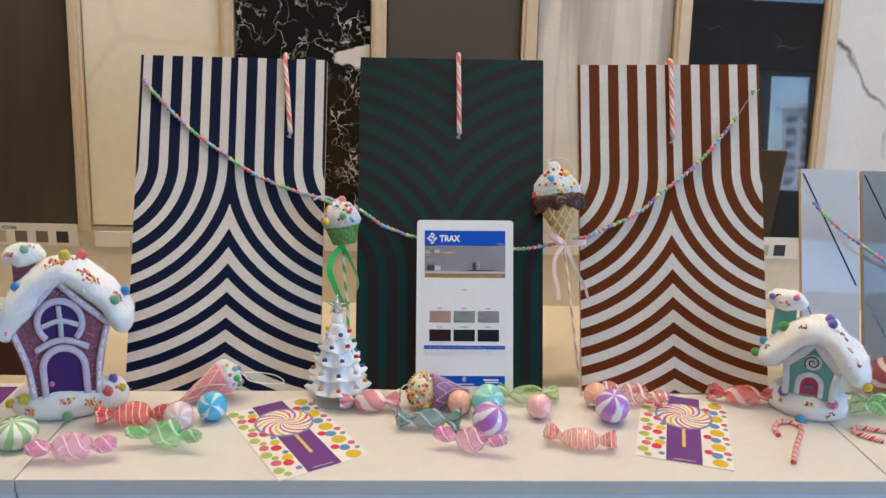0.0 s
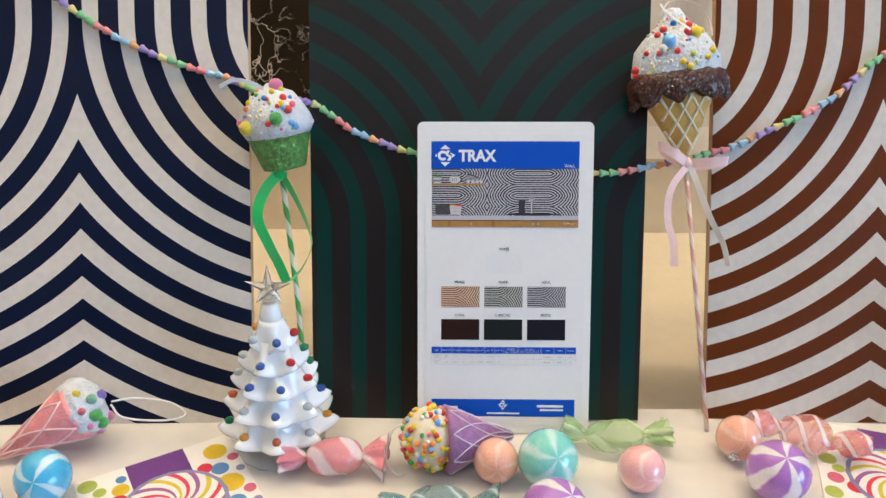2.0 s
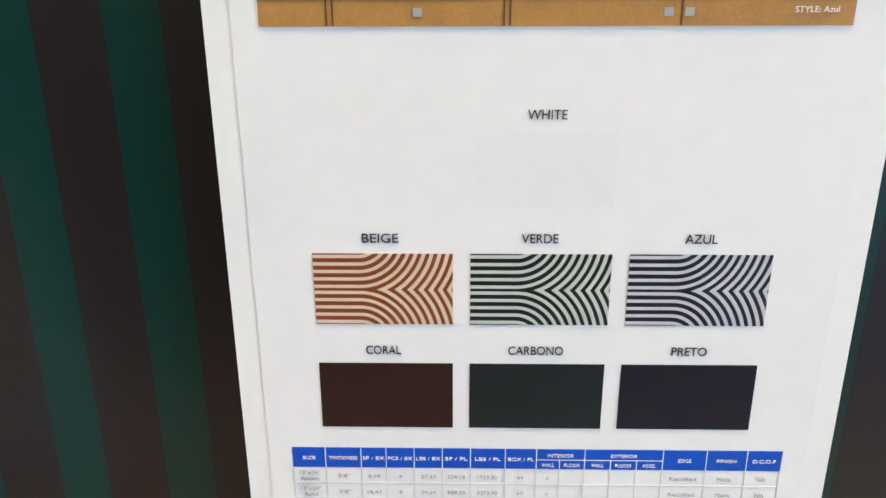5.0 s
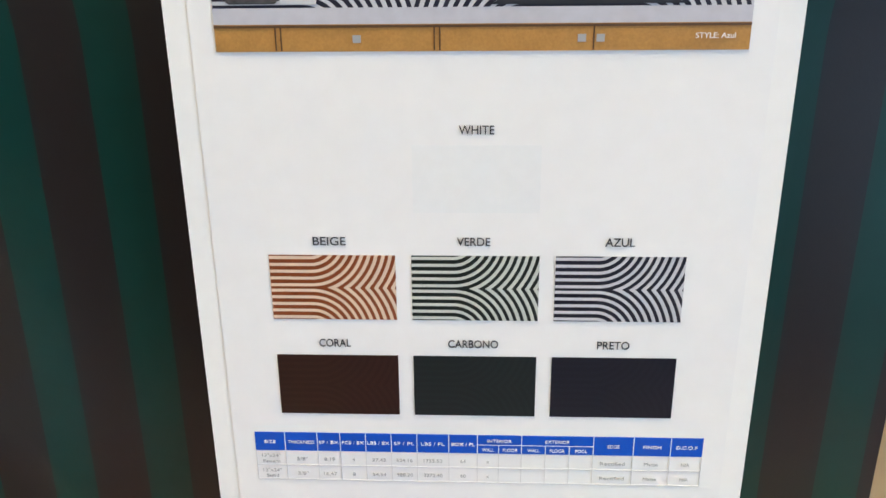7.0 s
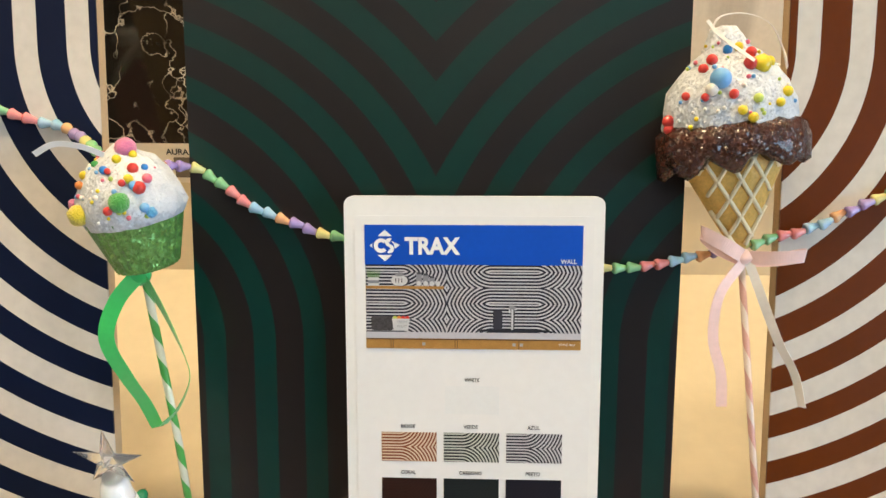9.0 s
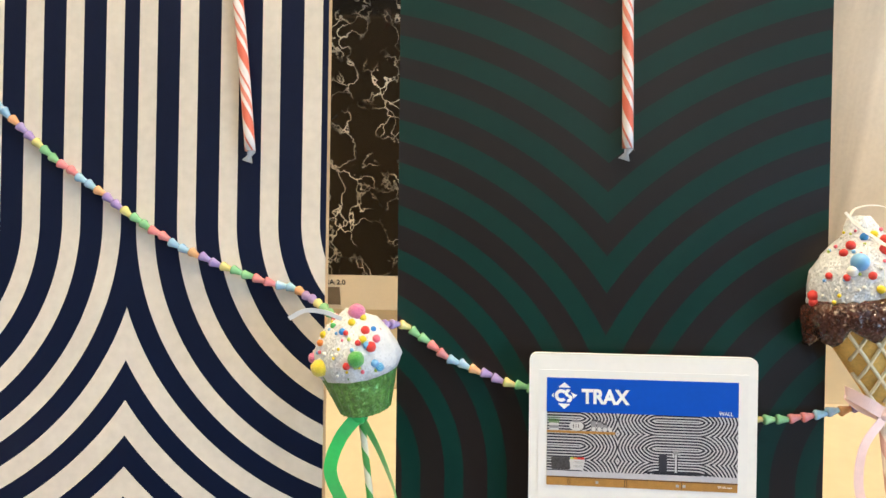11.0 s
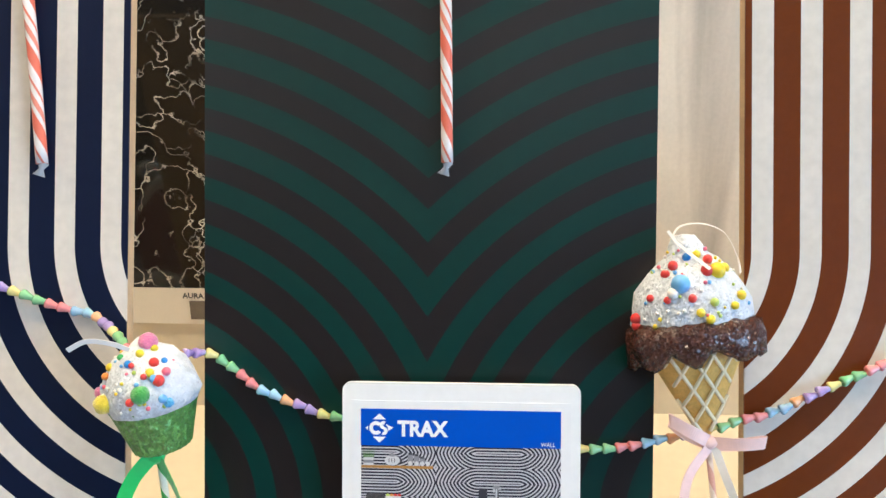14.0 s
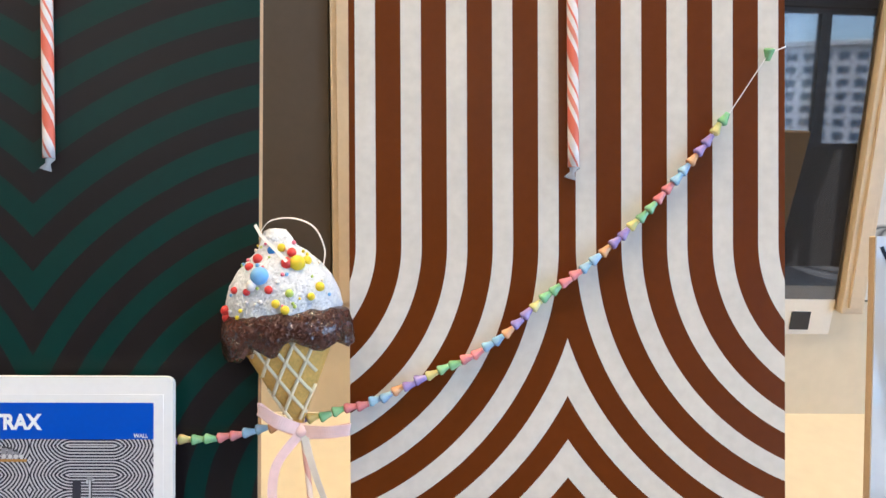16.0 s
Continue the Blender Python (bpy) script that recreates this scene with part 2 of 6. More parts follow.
BLUE_TILE = tile_print("navy_and_ivory_tile", (0.0030, 0.0075, 0.030), (0.66, 0.61, 0.55), 0.45, spec=0.22)
RED_TILE = tile_print("rust_and_ivory_tile", (0.120, 0.0290, 0.0030), (0.66, 0.63, 0.58), 0.32, spec=0.22)
GREEN_TILE = tile_print("green_and_umber_tile", (0.0125, 0.0088, 0.0092), (0.0010, 0.0285, 0.0230), 0.36, flip=True, spec=0.5)
BOARD_WHITE = material("white_board", (0.82, 0.82, 0.82), 0.35, vary=0.02, scale=20)
PAPER = material("printed_paper", (0.80, 0.80, 0.81), 0.45, vary=0.02, scale=15)
PAPER_GREY = material("pale_grey_print", (0.772, 0.785, 0.80), 0.45, vary=0.02)
INK_BLUE = material("blue_print", (0.005, 0.075, 0.52), 0.4, vary=0.04)
INK_DARK = material("dark_ink", (0.02, 0.022, 0.03), 0.45, vary=0.02)
INK_GREY = material("grey_ink", (0.35, 0.36, 0.38), 0.45, vary=0.02)
INK_WHITE = material("white_ink", (0.85, 0.86, 0.88), 0.45, vary=0.02)
STRING = material("clear_thread", (0.75, 0.72, 0.70), 0.3, vary=0)
FLUFF = material("white_cotton_fluff", (0.86, 0.87, 0.88), 1.0, vary=0.04, scale=40, bump=0.35, bump_scale=180, sss=0.5, spec=0.1)
GLITTER_WHITE = glitter(material("white_glitter_frosting", (0.68, 0.71, 0.76), 0.45, vary=0.10, scale=120), 700, 0.7)
LILAC_ROPE = glitter(material("lilac_glitter_rope", (0.66, 0.60, 0.76), 0.25, vary=0.10, scale=120, coat=0.3), 700, 0.6)
PLUM = glitter(material("plum_glitter_board", (0.28, 0.10, 0.15), 0.42, vary=0.35, scale=120), 800, 0.8)
VIOLET = material("dark_violet_felt", (0.055, 0.02, 0.15), 0.8, vary=0.10, scale=80)
TEAL = material("teal_board", (0.17, 0.44, 0.42), 0.6, vary=0.10, scale=60)
PINK_DOOR = material("raspberry_door", (0.36, 0.04, 0.11), 0.6)
CERAMIC = material("white_glazed_ceramic", (0.86, 0.88, 0.90), 0.10, vary=0.02, scale=30, coat=0.6, sss=0.1)
FROSTED = material("milky_clear_plastic", (0.86, 0.88, 0.90), 0.12, alpha=0.35, vary=0.03)
CLEAR = material("clear_plastic", (0.95, 0.97, 1.0), 0.06, trans=0.92, vary=0)
WAFER = material("golden_wafer", (0.74, 0.47, 0.12), 0.42, vary=0.15, scale=60, bump=0.4, bump_scale=300)
ICING = material("white_icing_line", (0.86, 0.76, 0.52), 0.35, bump=0.3)
CHOC = glitter(material("glitter_chocolate", (0.075, 0.026, 0.015), 0.20, vary=0.55, scale=160, coat=0.4), 650, 1.1)
GREEN_FOIL = glitter(material("green_glitter_cup", (0.17, 0.38, 0.09), 0.30, vary=0.35, scale=160, metal=0.3, coat=0.3), 650, 1.1)
GREEN_SATIN = material("green_satin_ribbon", (0.06, 0.56, 0.12), 0.32, vary=0.05, sheen=0.5)
PINK_SATIN = material("pale_pink_satin_ribbon", (0.88, 0.63, 0.60), 0.35, vary=0.05, sheen=0.5)
WHITE_SATIN = material("white_satin_ribbon", (0.80, 0.77, 0.74), 0.35, vary=0.04, sheen=0.5)
SILVER = material("silver_cap", (0.75, 0.75, 0.77), 0.2, metal=1.0, vary=0.05)
HUNG_CANE = spiral_uv("salmon_peppermint_stripe", (0.82, 0.76, 0.74), [((0.74, 0.17, 0.10), 0.0, 0.30), ((0.76, 0.26, 0.18), 0.42, 0.14), ((0.74, 0.20, 0.13), 0.70, 0.07)], per_metre=19.0)
CANE = spiral_uv("peppermint_stripe", (0.80, 0.76, 0.74), [((0.60, 0.05, 0.04), 0.0, 0.36), ((0.64, 0.10, 0.08), 0.48, 0.13), ((0.66, 0.12, 0.09), 0.72, 0.13)], per_metre=60.0)
GREEN_STRAW = spiral_uv("green_white_straw", (0.70, 0.74, 0.62), [((0.08, 0.38, 0.08), 0.0, 0.5)])
PINK_STRAW = spiral_uv("pink_white_straw", (0.78, 0.66, 0.60), [((0.66, 0.38, 0.34), 0.0, 0.5)])
SWEETS = {k: material("sweet_" + k, c, 0.3, vary=0.06, scale=90, coat=0.3, sss=0.15) for k, c in dict(
    yellow=(0.78, 0.60, 0.02), red=(0.66, 0.05, 0.04), blue=(0.05, 0.26, 0.70), green=(0.09, 0.42, 0.10), pink=(0.80, 0.18, 0.26),
    orange=(0.80, 0.28, 0.06), violet=(0.20, 0.12, 0.50), sky=(0.20, 0.45, 0.80), white=(0.8, 0.78, 0.74), lime=(0.5, 0.62, 0.12)).items()}
POMPOM = {k: material("pompom_" + k, c, 0.95, vary=0.15, scale=200, bump=0.8, bump_scale=900, sheen=0.5) for k, c in dict(
    yellow=(0.75, 0.60, 0.03), red=(0.68, 0.14, 0.14), blue=(0.06, 0.26, 0.70), green=(0.10, 0.42, 0.08), mint=(0.25, 0.52, 0.34), pink=(0.75, 0.22, 0.42),
    violet=(0.20, 0.14, 0.52), sky=(0.12, 0.42, 0.74)).items()}
BEADS = {k: material("bead_" + k, c, 0.10, vary=0.10, scale=260, trans=0.25, sss=0.3, coat=0.5, ior=1.5) for k, c in dict(
    purple=(0.50, 0.38, 0.78), yellow=(0.88, 0.82, 0.34), green=(0.36, 0.72, 0.38), pink=(0.94, 0.36, 0.38), blue=(0.46, 0.70, 0.94), orange=(0.96, 0.54, 0.28)).items()}
BULBS = [material("bulb_" + k, c, 0.12, vary=0, trans=0.25, coat=0.5) for k, c in (
    ("amber", (0.75, 0.35, 0.03)), ("green", (0.02, 0.22, 0.10)), ("red", (0.60, 0.03, 0.03)), ("blue", (0.06, 0.13, 0.45)), ("clear", (0.6, 0.66, 0.7)), ("orange", (0.65, 0.14, 0.05)))]

from mathutils.bvhtree import BVHTree


# ---- mesh helpers ----
def mesh_object(name, bm, mat, smooth=True):
    me = bpy.data.meshes.new(name)
    bmesh.ops.recalc_face_normals(bm, faces=bm.faces)
    bm.to_mesh(me)
    bm.free()
    if mat:
        me.materials.append(mat)
    if smooth:
        me.polygons.foreach_set("use_smooth", [True] * len(me.polygons))
    return new(name, me)


FLAT_BANDS = ("ribbon_tail", "bow_loop", "bow_tail", "cord_loop", "cord_end", "hanging_cord")


def part(name, bm, mat, parent, label="", smooth=True, m=None):
    smooth = smooth and name not in FLAT_BANDS
    ob = mesh_object(name, bm, mat, smooth)
    ob.parent = parent
    if m is not None:
        ob.matrix_basis = m
    if label:
        ob["label"] = label
    return ob


def thing(name, m, label, category, group="", kind=""):
    ob = new(name)
    ob.empty_display_size = 0.02
    ob.matrix_basis = m
    return tagged(ob, label, category, group, kind)


def box(x0, x1, y0, y1, z0, z1, bevel=0.0, seg=2):
    bm = bmesh.new()
    vs = [bm.verts.new((x, y, z)) for x in (x0, x1) for y in (y0, y1) for z in (z0, z1)]
    for f in ((0, 1, 3, 2), (4, 6, 7, 5), (0, 4, 5, 1), (2, 3, 7, 6), (0, 2, 6, 4), (1, 5, 7, 3)):
        bm.faces.new([vs[i] for i in f])
    if bevel:
        bmesh.ops.bevel(bm, geom=bm.edges[:], offset=bevel, segments=seg, profile=0.6, affect="EDGES")
    return bm


def ball(r, c=(0, 0, 0), s=(1, 1, 1), u=20, v=12):
    bm = bmesh.new()
    bmesh.ops.create_uvsphere(bm, u_segments=u, v_segments=v, radius=r, matrix=Matrix.Translation(c) @ Matrix.Diagonal((*s, 1)))
    return bm


def merged(*bms):
    out = bmesh.new()
    for b in bms:
        me = bpy.data.meshes.new("tmp")
        b.to_mesh(me)
        b.free()
        out.from_mesh(me)
        bpy.data.meshes.remove(me)
    return out


def lathe(profile, n=32, wave=None, flat=1.0):
    """A turned form round z from (r, z) pairs; wave(angle, i) scales the radius; flat squeezes it in y."""
    bm = bmesh.new()
    rings = []
    for i, (r, z) in enumerate(profile):
        if r < 1e-6:
            rings.append([bm.verts.new((0, 0, z))])
            continue
        ring = []
        for k in range(n):
            a = 2 * math.pi * k / n
            q = r * (wave(a, i) if wave else 1.0)
            ring.append(bm.verts.new((q * math.cos(a), q * math.sin(a) * flat, z)))
        rings.append(ring)
    for a, b in zip(rings, rings[1:]):
        if len(a) == 1 and len(b) == 1:
            continue
        for k in range(n):
            j = (k + 1) % n
            if len(a) == 1:
                bm.faces.new((a[0], b[k], b[j]))
            elif len(b) == 1:
                bm.faces.new((a[k], a[j], b[0]))
            else:
                bm.faces.new((a[k], a[j], b[j], b[k]))
    for ring in (rings[0], rings[-1]):
        if len(ring) > 2:
            bm.faces.new(ring)
    return bm


def smooth_path(points, steps=8):
    """A Catmull-Rom line through points."""
    p = [Vector(q) for q in points]
    p = [2 * p[0] - p[1]] + p + [2 * p[-1] - p[-2]]
    out = []
    for i in range(1, len(p) - 2):
        for k in range(steps):
            t = k / steps
            out.append(0.5 * (2 * p[i] + (p[i + 1] - p[i - 1]) * t + (2 * p[i - 1] - 5 * p[i] + 4 * p[i + 1] - p[i + 2]) * t * t
                              + (3 * p[i] - p[i - 1] - 3 * p[i + 1] + p[i + 2]) * t ** 3))
    out.append(p[-2])
    return out


def tube(path, r, n=12, ends=True):
    """A round tube along path with UVs: u round it, v along it in metres. r may be a function of the part of the way."""
    bm = bmesh.new()
    uv = bm.loops.layers.uv.new("UVMap")
    path = [Vector(q) for q in path]
    rings, runs, side, run = [], [], None, 0.0
    for i, p in enumerate(path):
        d = (path[min(i + 1, len(path) - 1)] - path[max(i - 1, 0)]).normalized()
        if side is None:
            side = d.orthogonal().normalized()
        side = (side - d * side.dot(d)).normalized()
        other = d.cross(side)
        if i:
            run += (p - path[i - 1]).length
        q = r(i / (len(path) - 1)) if callable(r) else r
        rings.append([bm.verts.new(p + q * (math.cos(2 * math.pi * k / n) * side + math.sin(2 * math.pi * k / n) * other)) for k in range(n)])
        runs.append(run)
    for i in range(len(rings) - 1):
        for k in range(n):
            j = (k + 1) % n
            f = bm.faces.new((rings[i][k], rings[i][j], rings[i + 1][j], rings[i + 1][k]))
            for loop, (u, v) in zip(f.loops, ((k / n, runs[i]), ((k + 1) / n, runs[i]), ((k + 1) / n, runs[i + 1]), (k / n, runs[i + 1]))):
                loop[uv].uv = (u, v)
    if ends:
        for ring in (rings[0], rings[-1]):
            bm.faces.new(ring)
    return bm


def ribbon(path, wide, across=(1, 0, 0), thick=0.0004, turn=0.0):
    """A thin band along path; across: the direction of its width at the start, turned by `turn` radians along the way."""
    bm = bmesh.new()
    path = [Vector(q) for q in path]
    rows = []
    for i, p in enumerate(path):
        d = (path[min(i + 1, len(path) - 1)] - path[max(i - 1, 0)]).normalized()
        a = Vector(across)
        a = (a - d * a.dot(d)).normalized()
        a = Matrix.Rotation(turn * i / (len(path) - 1), 3, d) @ a
        nrm = d.cross(a)
        rows.append([bm.verts.new(p + s * a * wide / 2 + t * nrm * thick / 2) for s, t in ((-1, -1), (1, -1), (1, 1), (-1, 1))])
    for a, b in zip(rows, rows[1:]):
        for k in range(4):
            bm.faces.new((a[k], a[(k + 1) % 4], b[(k + 1) % 4], b[k]))
    bm.faces.new(rows[0]), bm.faces.new(rows[-1])
    return bm


def slab(outline, y0, y1):
    """A flat plate with an outline in x, z and thickness from y0 to y1."""
    bm = bmesh.new()
    a = [bm.verts.new((x, y0, z)) for x, z in outline]
    b = [bm.verts.new((x, y1, z)) for x, z in outline]
    bm.faces.new(a), bm.faces.new(b[::-1])
    for k in range(len(a)):
        j = (k + 1) % len(a)
        bm.faces.new((a[k], b[k], b[j], a[j]))
    return bm


def rounded(x0, x1, z0, z1, r, n=6):
    out = []
    for cx, cz, a0 in ((x1 - r, z1 - r, 0), (x0 + r, z1 - r, 90), (x0 + r, z0 + r, 180), (x1 - r, z0 + r, 270)):
        out += [(cx + r * math.cos(radians(a0 + 90 * k / n)), cz + r * math.sin(radians(a0 + 90 * k / n))) for k in range(n + 1)]
    return out


def arch(w, h, cx=0.0, z0=0.0, n=14):
    """The outline of a round-headed opening: half width w, height h."""
    return [(cx - w, z0)] + [(cx + w * math.cos(math.pi * (1 - k / n)), z0 + h - w + w * math.sin(math.pi * (1 - k / n))) for k in range(n + 1)] + [(cx + w, z0)]


def roughen(bm, amount, scale, seed=0.0):
    bm.normal_update()
    moves = [(v, v.normal * amount * noise.fractal(v.co * scale + Vector((seed, 0, 0)), 0.8, 2.0, 3)) for v in bm.verts]
    for v, d in moves:
        v.co += d
    return bm


def letters(name, text, x, z, high, parent, mat, y=-0.00025, wide=None, align="LEFT", label="", bold=0.0):
    """Text standing in the x, z plane with its baseline at z; high: height of its capitals."""
    cu = bpy.data.curves.new(name, "FONT")
    cu.body, cu.size, cu.extrude, cu.offset = text, high / 0.729, 0.00008, bold * high
    tmp = bpy.data.objects.new("tmp", cu)
    me = bpy.data.meshes.new_from_object(tmp)
    me.name = name
    bpy.data.objects.remove(tmp)
    bpy.data.curves.remove(cu)
    xs = [v.co.x for v in me.vertices]
    x0, x1 = min(xs), max(xs)
    s = wide / (x1 - x0) if wide else 1.0
    shift = {"LEFT": x0, "CENTER": (x0 + x1) / 2, "RIGHT": x1}[align]
    for v in me.vertices:
        v.co = Vector((x + (v.co.x - shift) * s, y - v.co.z, z + v.co.y))
    me.materials.append(mat)
    ob = new(name, me)
    ob.parent = parent
    if label:
        ob["label"] = label
    return ob


# ---- the room ----
def structure(name, bm, mat, label, smooth=False):
    return tagged(mesh_object(name, bm, mat, smooth), label, name.split("_")[0], kind="structure")


structure("floor", box(-4.2, 5.2, -4.4, 2.3, -0.1, 0), FLOOR, "grey stone tile showroom floor", False)
structure("ceiling", merged(box(-4.2, 5.2, -0.2, 2.3, 3.0, 3.1), box(-4.2, 5.2, -0.2, -0.1, 3.1, 3.8), box(-4.2, 5.2, -4.4, 2.3, 3.8, 3.9)), CEIL, "white painted showroom ceiling with a dropped band over the racks", False)
structure("wall_back", box(-4.2, 5.2, 2.1, 2.3, 0, 3.0), ROOM_WALL, "plain painted wall behind the tile racks")
structure("wall_left", box(-4.2, -4.0, -4.2, 2.1, 0, 3.8), ROOM_WALL, "plain painted side wall")
structure("wall_right", merged(box(5.0, 5.2, -4.2, 2.1, 0, 0.7), box(5.0, 5.2, -4.2, 2.1, 2.9, 3.8), box(5.0, 5.2, 0, 2.1, 0.7, 2.9), box(5.0, 5.2, -4.2, -3.2, 0.7, 2.9)),
          ROOM_WALL, "painted side wall with a wide window opening")
structure("wall_front", merged(box(-4.2, 5.2, -4.4, -4.2, 0, 1.12), box(-4.2, 5.2, -4.4, -4.2, 3.7, 3.8), box(-4.2, 3.0, -4.4, -4.2, 1.12, 2.4), box(-4.2, 5.2, -4.4, -4.2, 2.4, 3.05), box(-4.2, 2.3, -4.4, -4.2, 3.05, 3.7), box(4.95, 5.2, -4.4, -4.2, 1.12, 2.4), box(4.95, 5.2, -4.4, -4.2, 3.05, 3.7)),
          DARK_WALL, "dark painted wall with shop window openings")


def window(name, m, w, h, posts, label):
    ob = thing(name, m, label, "window", kind="structure")
    part("window_frame", merged(box(0, w, -0.03, 0.03, 0, 0.05), box(0, w, -0.03, 0.03, h - 0.05, h), box(0, 0.05, -0.03, 0.03, 0.05, h - 0.05), box(w - 0.05, w, -0.03, 0.03, 0.05, h - 0.05)), FRAME_DARK, ob, smooth=False)
    for x in posts:
        part("mullion", box(x - 0.05, x + 0.05, -0.04, 0.04, 0.05, h - 0.05), FRAME_DARK, ob, smooth=False)
    xs = [0.05] + [v for x in posts for v in (x - 0.05, x + 0.05)] + [w - 0.05]
    for a, b in zip(xs[::2], xs[1::2]):
        pane = part("pane", box(a, b, -0.003, 0.003, 0.05, h - 0.05), GLASS, ob, smooth=False)
        pane.visible_shadow = False


window("window_1", pose(3.0, -4.3, 1.12), 1.95, 1.28, (0.85, 1.4), "wide shop window with dark metal mullions")
window("window_3", pose(2.3, -4.3, 3.05), 2.65, 0.65, (1.3,), "low upper window band with dark metal frame")
window("window_2", pose(5.1, 0, 0.7, 0, 0, -90), 3.2, 2.2, (1.1, 2.2), "tall side window with dark metal mullions")
# Fittings for those lamps, all out of view; most hold added fill.
for dx, dy in DOWNLIGHTS_AND_FILL:
    fit_ob = thing("downlight_and_fill", pose(dx, dy, 3.0 if dy > 1 else 3.8), "unseen round recessed ceiling light, lit warm white, most added as fill", "ceiling light", "ceiling downlights")
    part("trim_ring", lathe([(0.062, 0), (0.075, 0), (0.075, -0.006), (0.062, -0.006), (0.062, 0)], 24), WHITE_PAINT, fit_ob)
    part("lens", lathe([(0.0, -0.002), (0.060, -0.002), (0.060, 0.0), (0.0, 0.0)], 24), LAMP_ON, fit_ob)

# ---- outside, seen only as a reflection ----
structure("ground", box(-150, 250, -300, -4.5, -0.4, -0.2), material("asphalt", (0.10, 0.10, 0.10), 0.9, vary=0.2, scale=0.3), "grey asphalt lot outside the shop window")
STUCCO = material("pale_stucco", (0.78, 0.76, 0.72), 0.8, vary=0.08, scale=0.4)
tower = thing("building", pose(48, -62, -0.2, 0, 0, 38), "pale stucco office block with rows of dark windows", "building")
part("wall", box(-11, 11, -6, 6, 0, 8.6), STUCCO, tower, smooth=False)
part("roof", box(-11.4, 11.4, -6.4, 6.4, 8.6, 9.0), STUCCO, tower, smooth=False)
part("penthouse", box(-4, 5, -3, 3, 9.0, 10.0), STUCCO, tower, smooth=False)
far_window = box(-0.42, 0.42, -0.08, 0.08, 0, 0.62)
first = part("window", far_window, material("far_window_glass", (0.10, 0.14, 0.19), 0.2), tower, smooth=False, m=pose(-10.2, 6.02, 0.8))
for r in range(7):
    for c in range(16):
        if r or c:
            pane = new("window", first.data)
            pane.parent = tower
            pane.matrix_basis = pose(-10.2 + c * 1.36, 6.02, 0.8 + r * 1.1)

# ---- tile racks along the back wall ----
LEAN_RACK = 5.1
BACK = pose(0, 1.803, 0, 0, 0, 2.8)
RACK = BACK @ pose(0, 0.004, 1.052, -LEAN_RACK)


def rack_piece(name, bm, label):
    structure(name, bm, CREAM_WALL, label).matrix_basis = BACK


rack_piece("plinth", box(-2.2, 2.4, 0.03, 0.12, 0.0, 0.864), "cream laminate plinth under the tile racks")
rack_piece("ledge", box(-2.2, 2.4, -0.535, 0.04, 0.838, 0.864), "cream glossy laminate ledge in front of the tile racks")
rack_piece("cabinet_front", box(-2.2, 2.4, -0.53, -0.50, 0.0, 0.838), "plain cream laminate front below the ledge")
rack_piece("kick_panel", box(-2.2, 2.4, 0.010, 0.03, 0.864, 1.044), "cream laminate band between ledge and tile labels")
rack_piece("rack_back", box(-2.2, 2.4, 0.17, 0.18, 1.02, 2.9), "cream laminate backing of the tile racks")
STONE = [
    (-1.160, -0.845, streaked("dark_taupe_tile", (0.060, 0.042, 0.026), (0.092, 0.070, 0.045), 5, 0.1, 0.35, 0.4, 0.7), "dark taupe streaked display tile in a wall rack"),
    (-0.815, -0.508, marble("ivory_marble", (0.80, 0.71, 0.54), (0.66, 0.58, 0.44), 1.6, 0.018, 0.05), "polished ivory marble display tile with faint veins"),
    (-0.474, -0.168, marble("black_marble", (0.014, 0.012, 0.010), (0.72, 0.68, 0.60), 12.0, 0.030, 0.06, (4.2, 0.625)), "polished black marble display tile with white veins"),
    (-0.130, 0.174, material("plain_taupe_tile", (0.080, 0.066, 0.052), 0.45, vary=0.05, scale=10, bump=0.05), "plain matt taupe display tile in a wall rack"),
    (0.213, 0.526, streaked("cream_travertine", (0.70, 0.64, 0.55), (0.40, 0.36, 0.31), 4.5, 0.10, 0.2, 0.52, 0.66), "cream display tile with soft grey upright streaks"),
    (0.566, 0.874, marble("charcoal_stone", (0.020, 0.017, 0.015), (0.07, 0.065, 0.06), 4.0, 0.006, 0.02, ior=2.2), "polished charcoal stone display tile mirroring the window"),
    (0.909, 1.220, marble("white_marble", (0.74, 0.71, 0.67), (0.10, 0.10, 0.10), 2.4, 0.02, 0.04), "polished white marble display tile with dark veins"),
    (1.256, 1.57, material("plain_beige_tile", (0.5, 0.43, 0.33), 0.4), "plain beige display tile in a wall rack"),
    (-1.51, -1.195, material("plain_sand_tile", (0.45, 0.37, 0.27), 0.4), "plain sand display tile in a wall rack"),
]
STONE.sort(key=lambda s: s[0])
for x0, x1, mat, label in STONE:
    ob = thing("display_tile", RACK, label, "display tile", "tiles in the wall racks")
    part("slab", box(x0 + 0.001, x1 - 0.001, 0.0, 0.012, -0.003, 1.55, 0.001, 1), mat, ob, smooth=False)
for a, b in zip(STONE, STONE[1:]):
    tagged(mesh_object("rack_post", merged(box(a[1] + 0.002, b[0] - 0.002, -0.012, 0.03, -0.020, 1.56, 0.002), box(a[1] + 0.010, b[0] - 0.010, -0.016, -0.011, -0.010, 1.55, 0.001)), POST, False),
           "beige upright post of the tile rack", "post", "rack posts", "structure").matrix_basis = RACK
LABEL_CARD = material("white_label_card", (0.78, 0.73, 0.64), 0.4, vary=0.02)
TAUPE = material("taupe_swatch", (0.16, 0.13, 0.10), 0.5, vary=0.15, scale=80)
SAND = material("sand_swatch", (0.50, 0.42, 0.30), 0.5, vary=0.1, scale=80)
BLACKISH = material("charcoal_swatch", (0.035, 0.032, 0.03), 0.5)


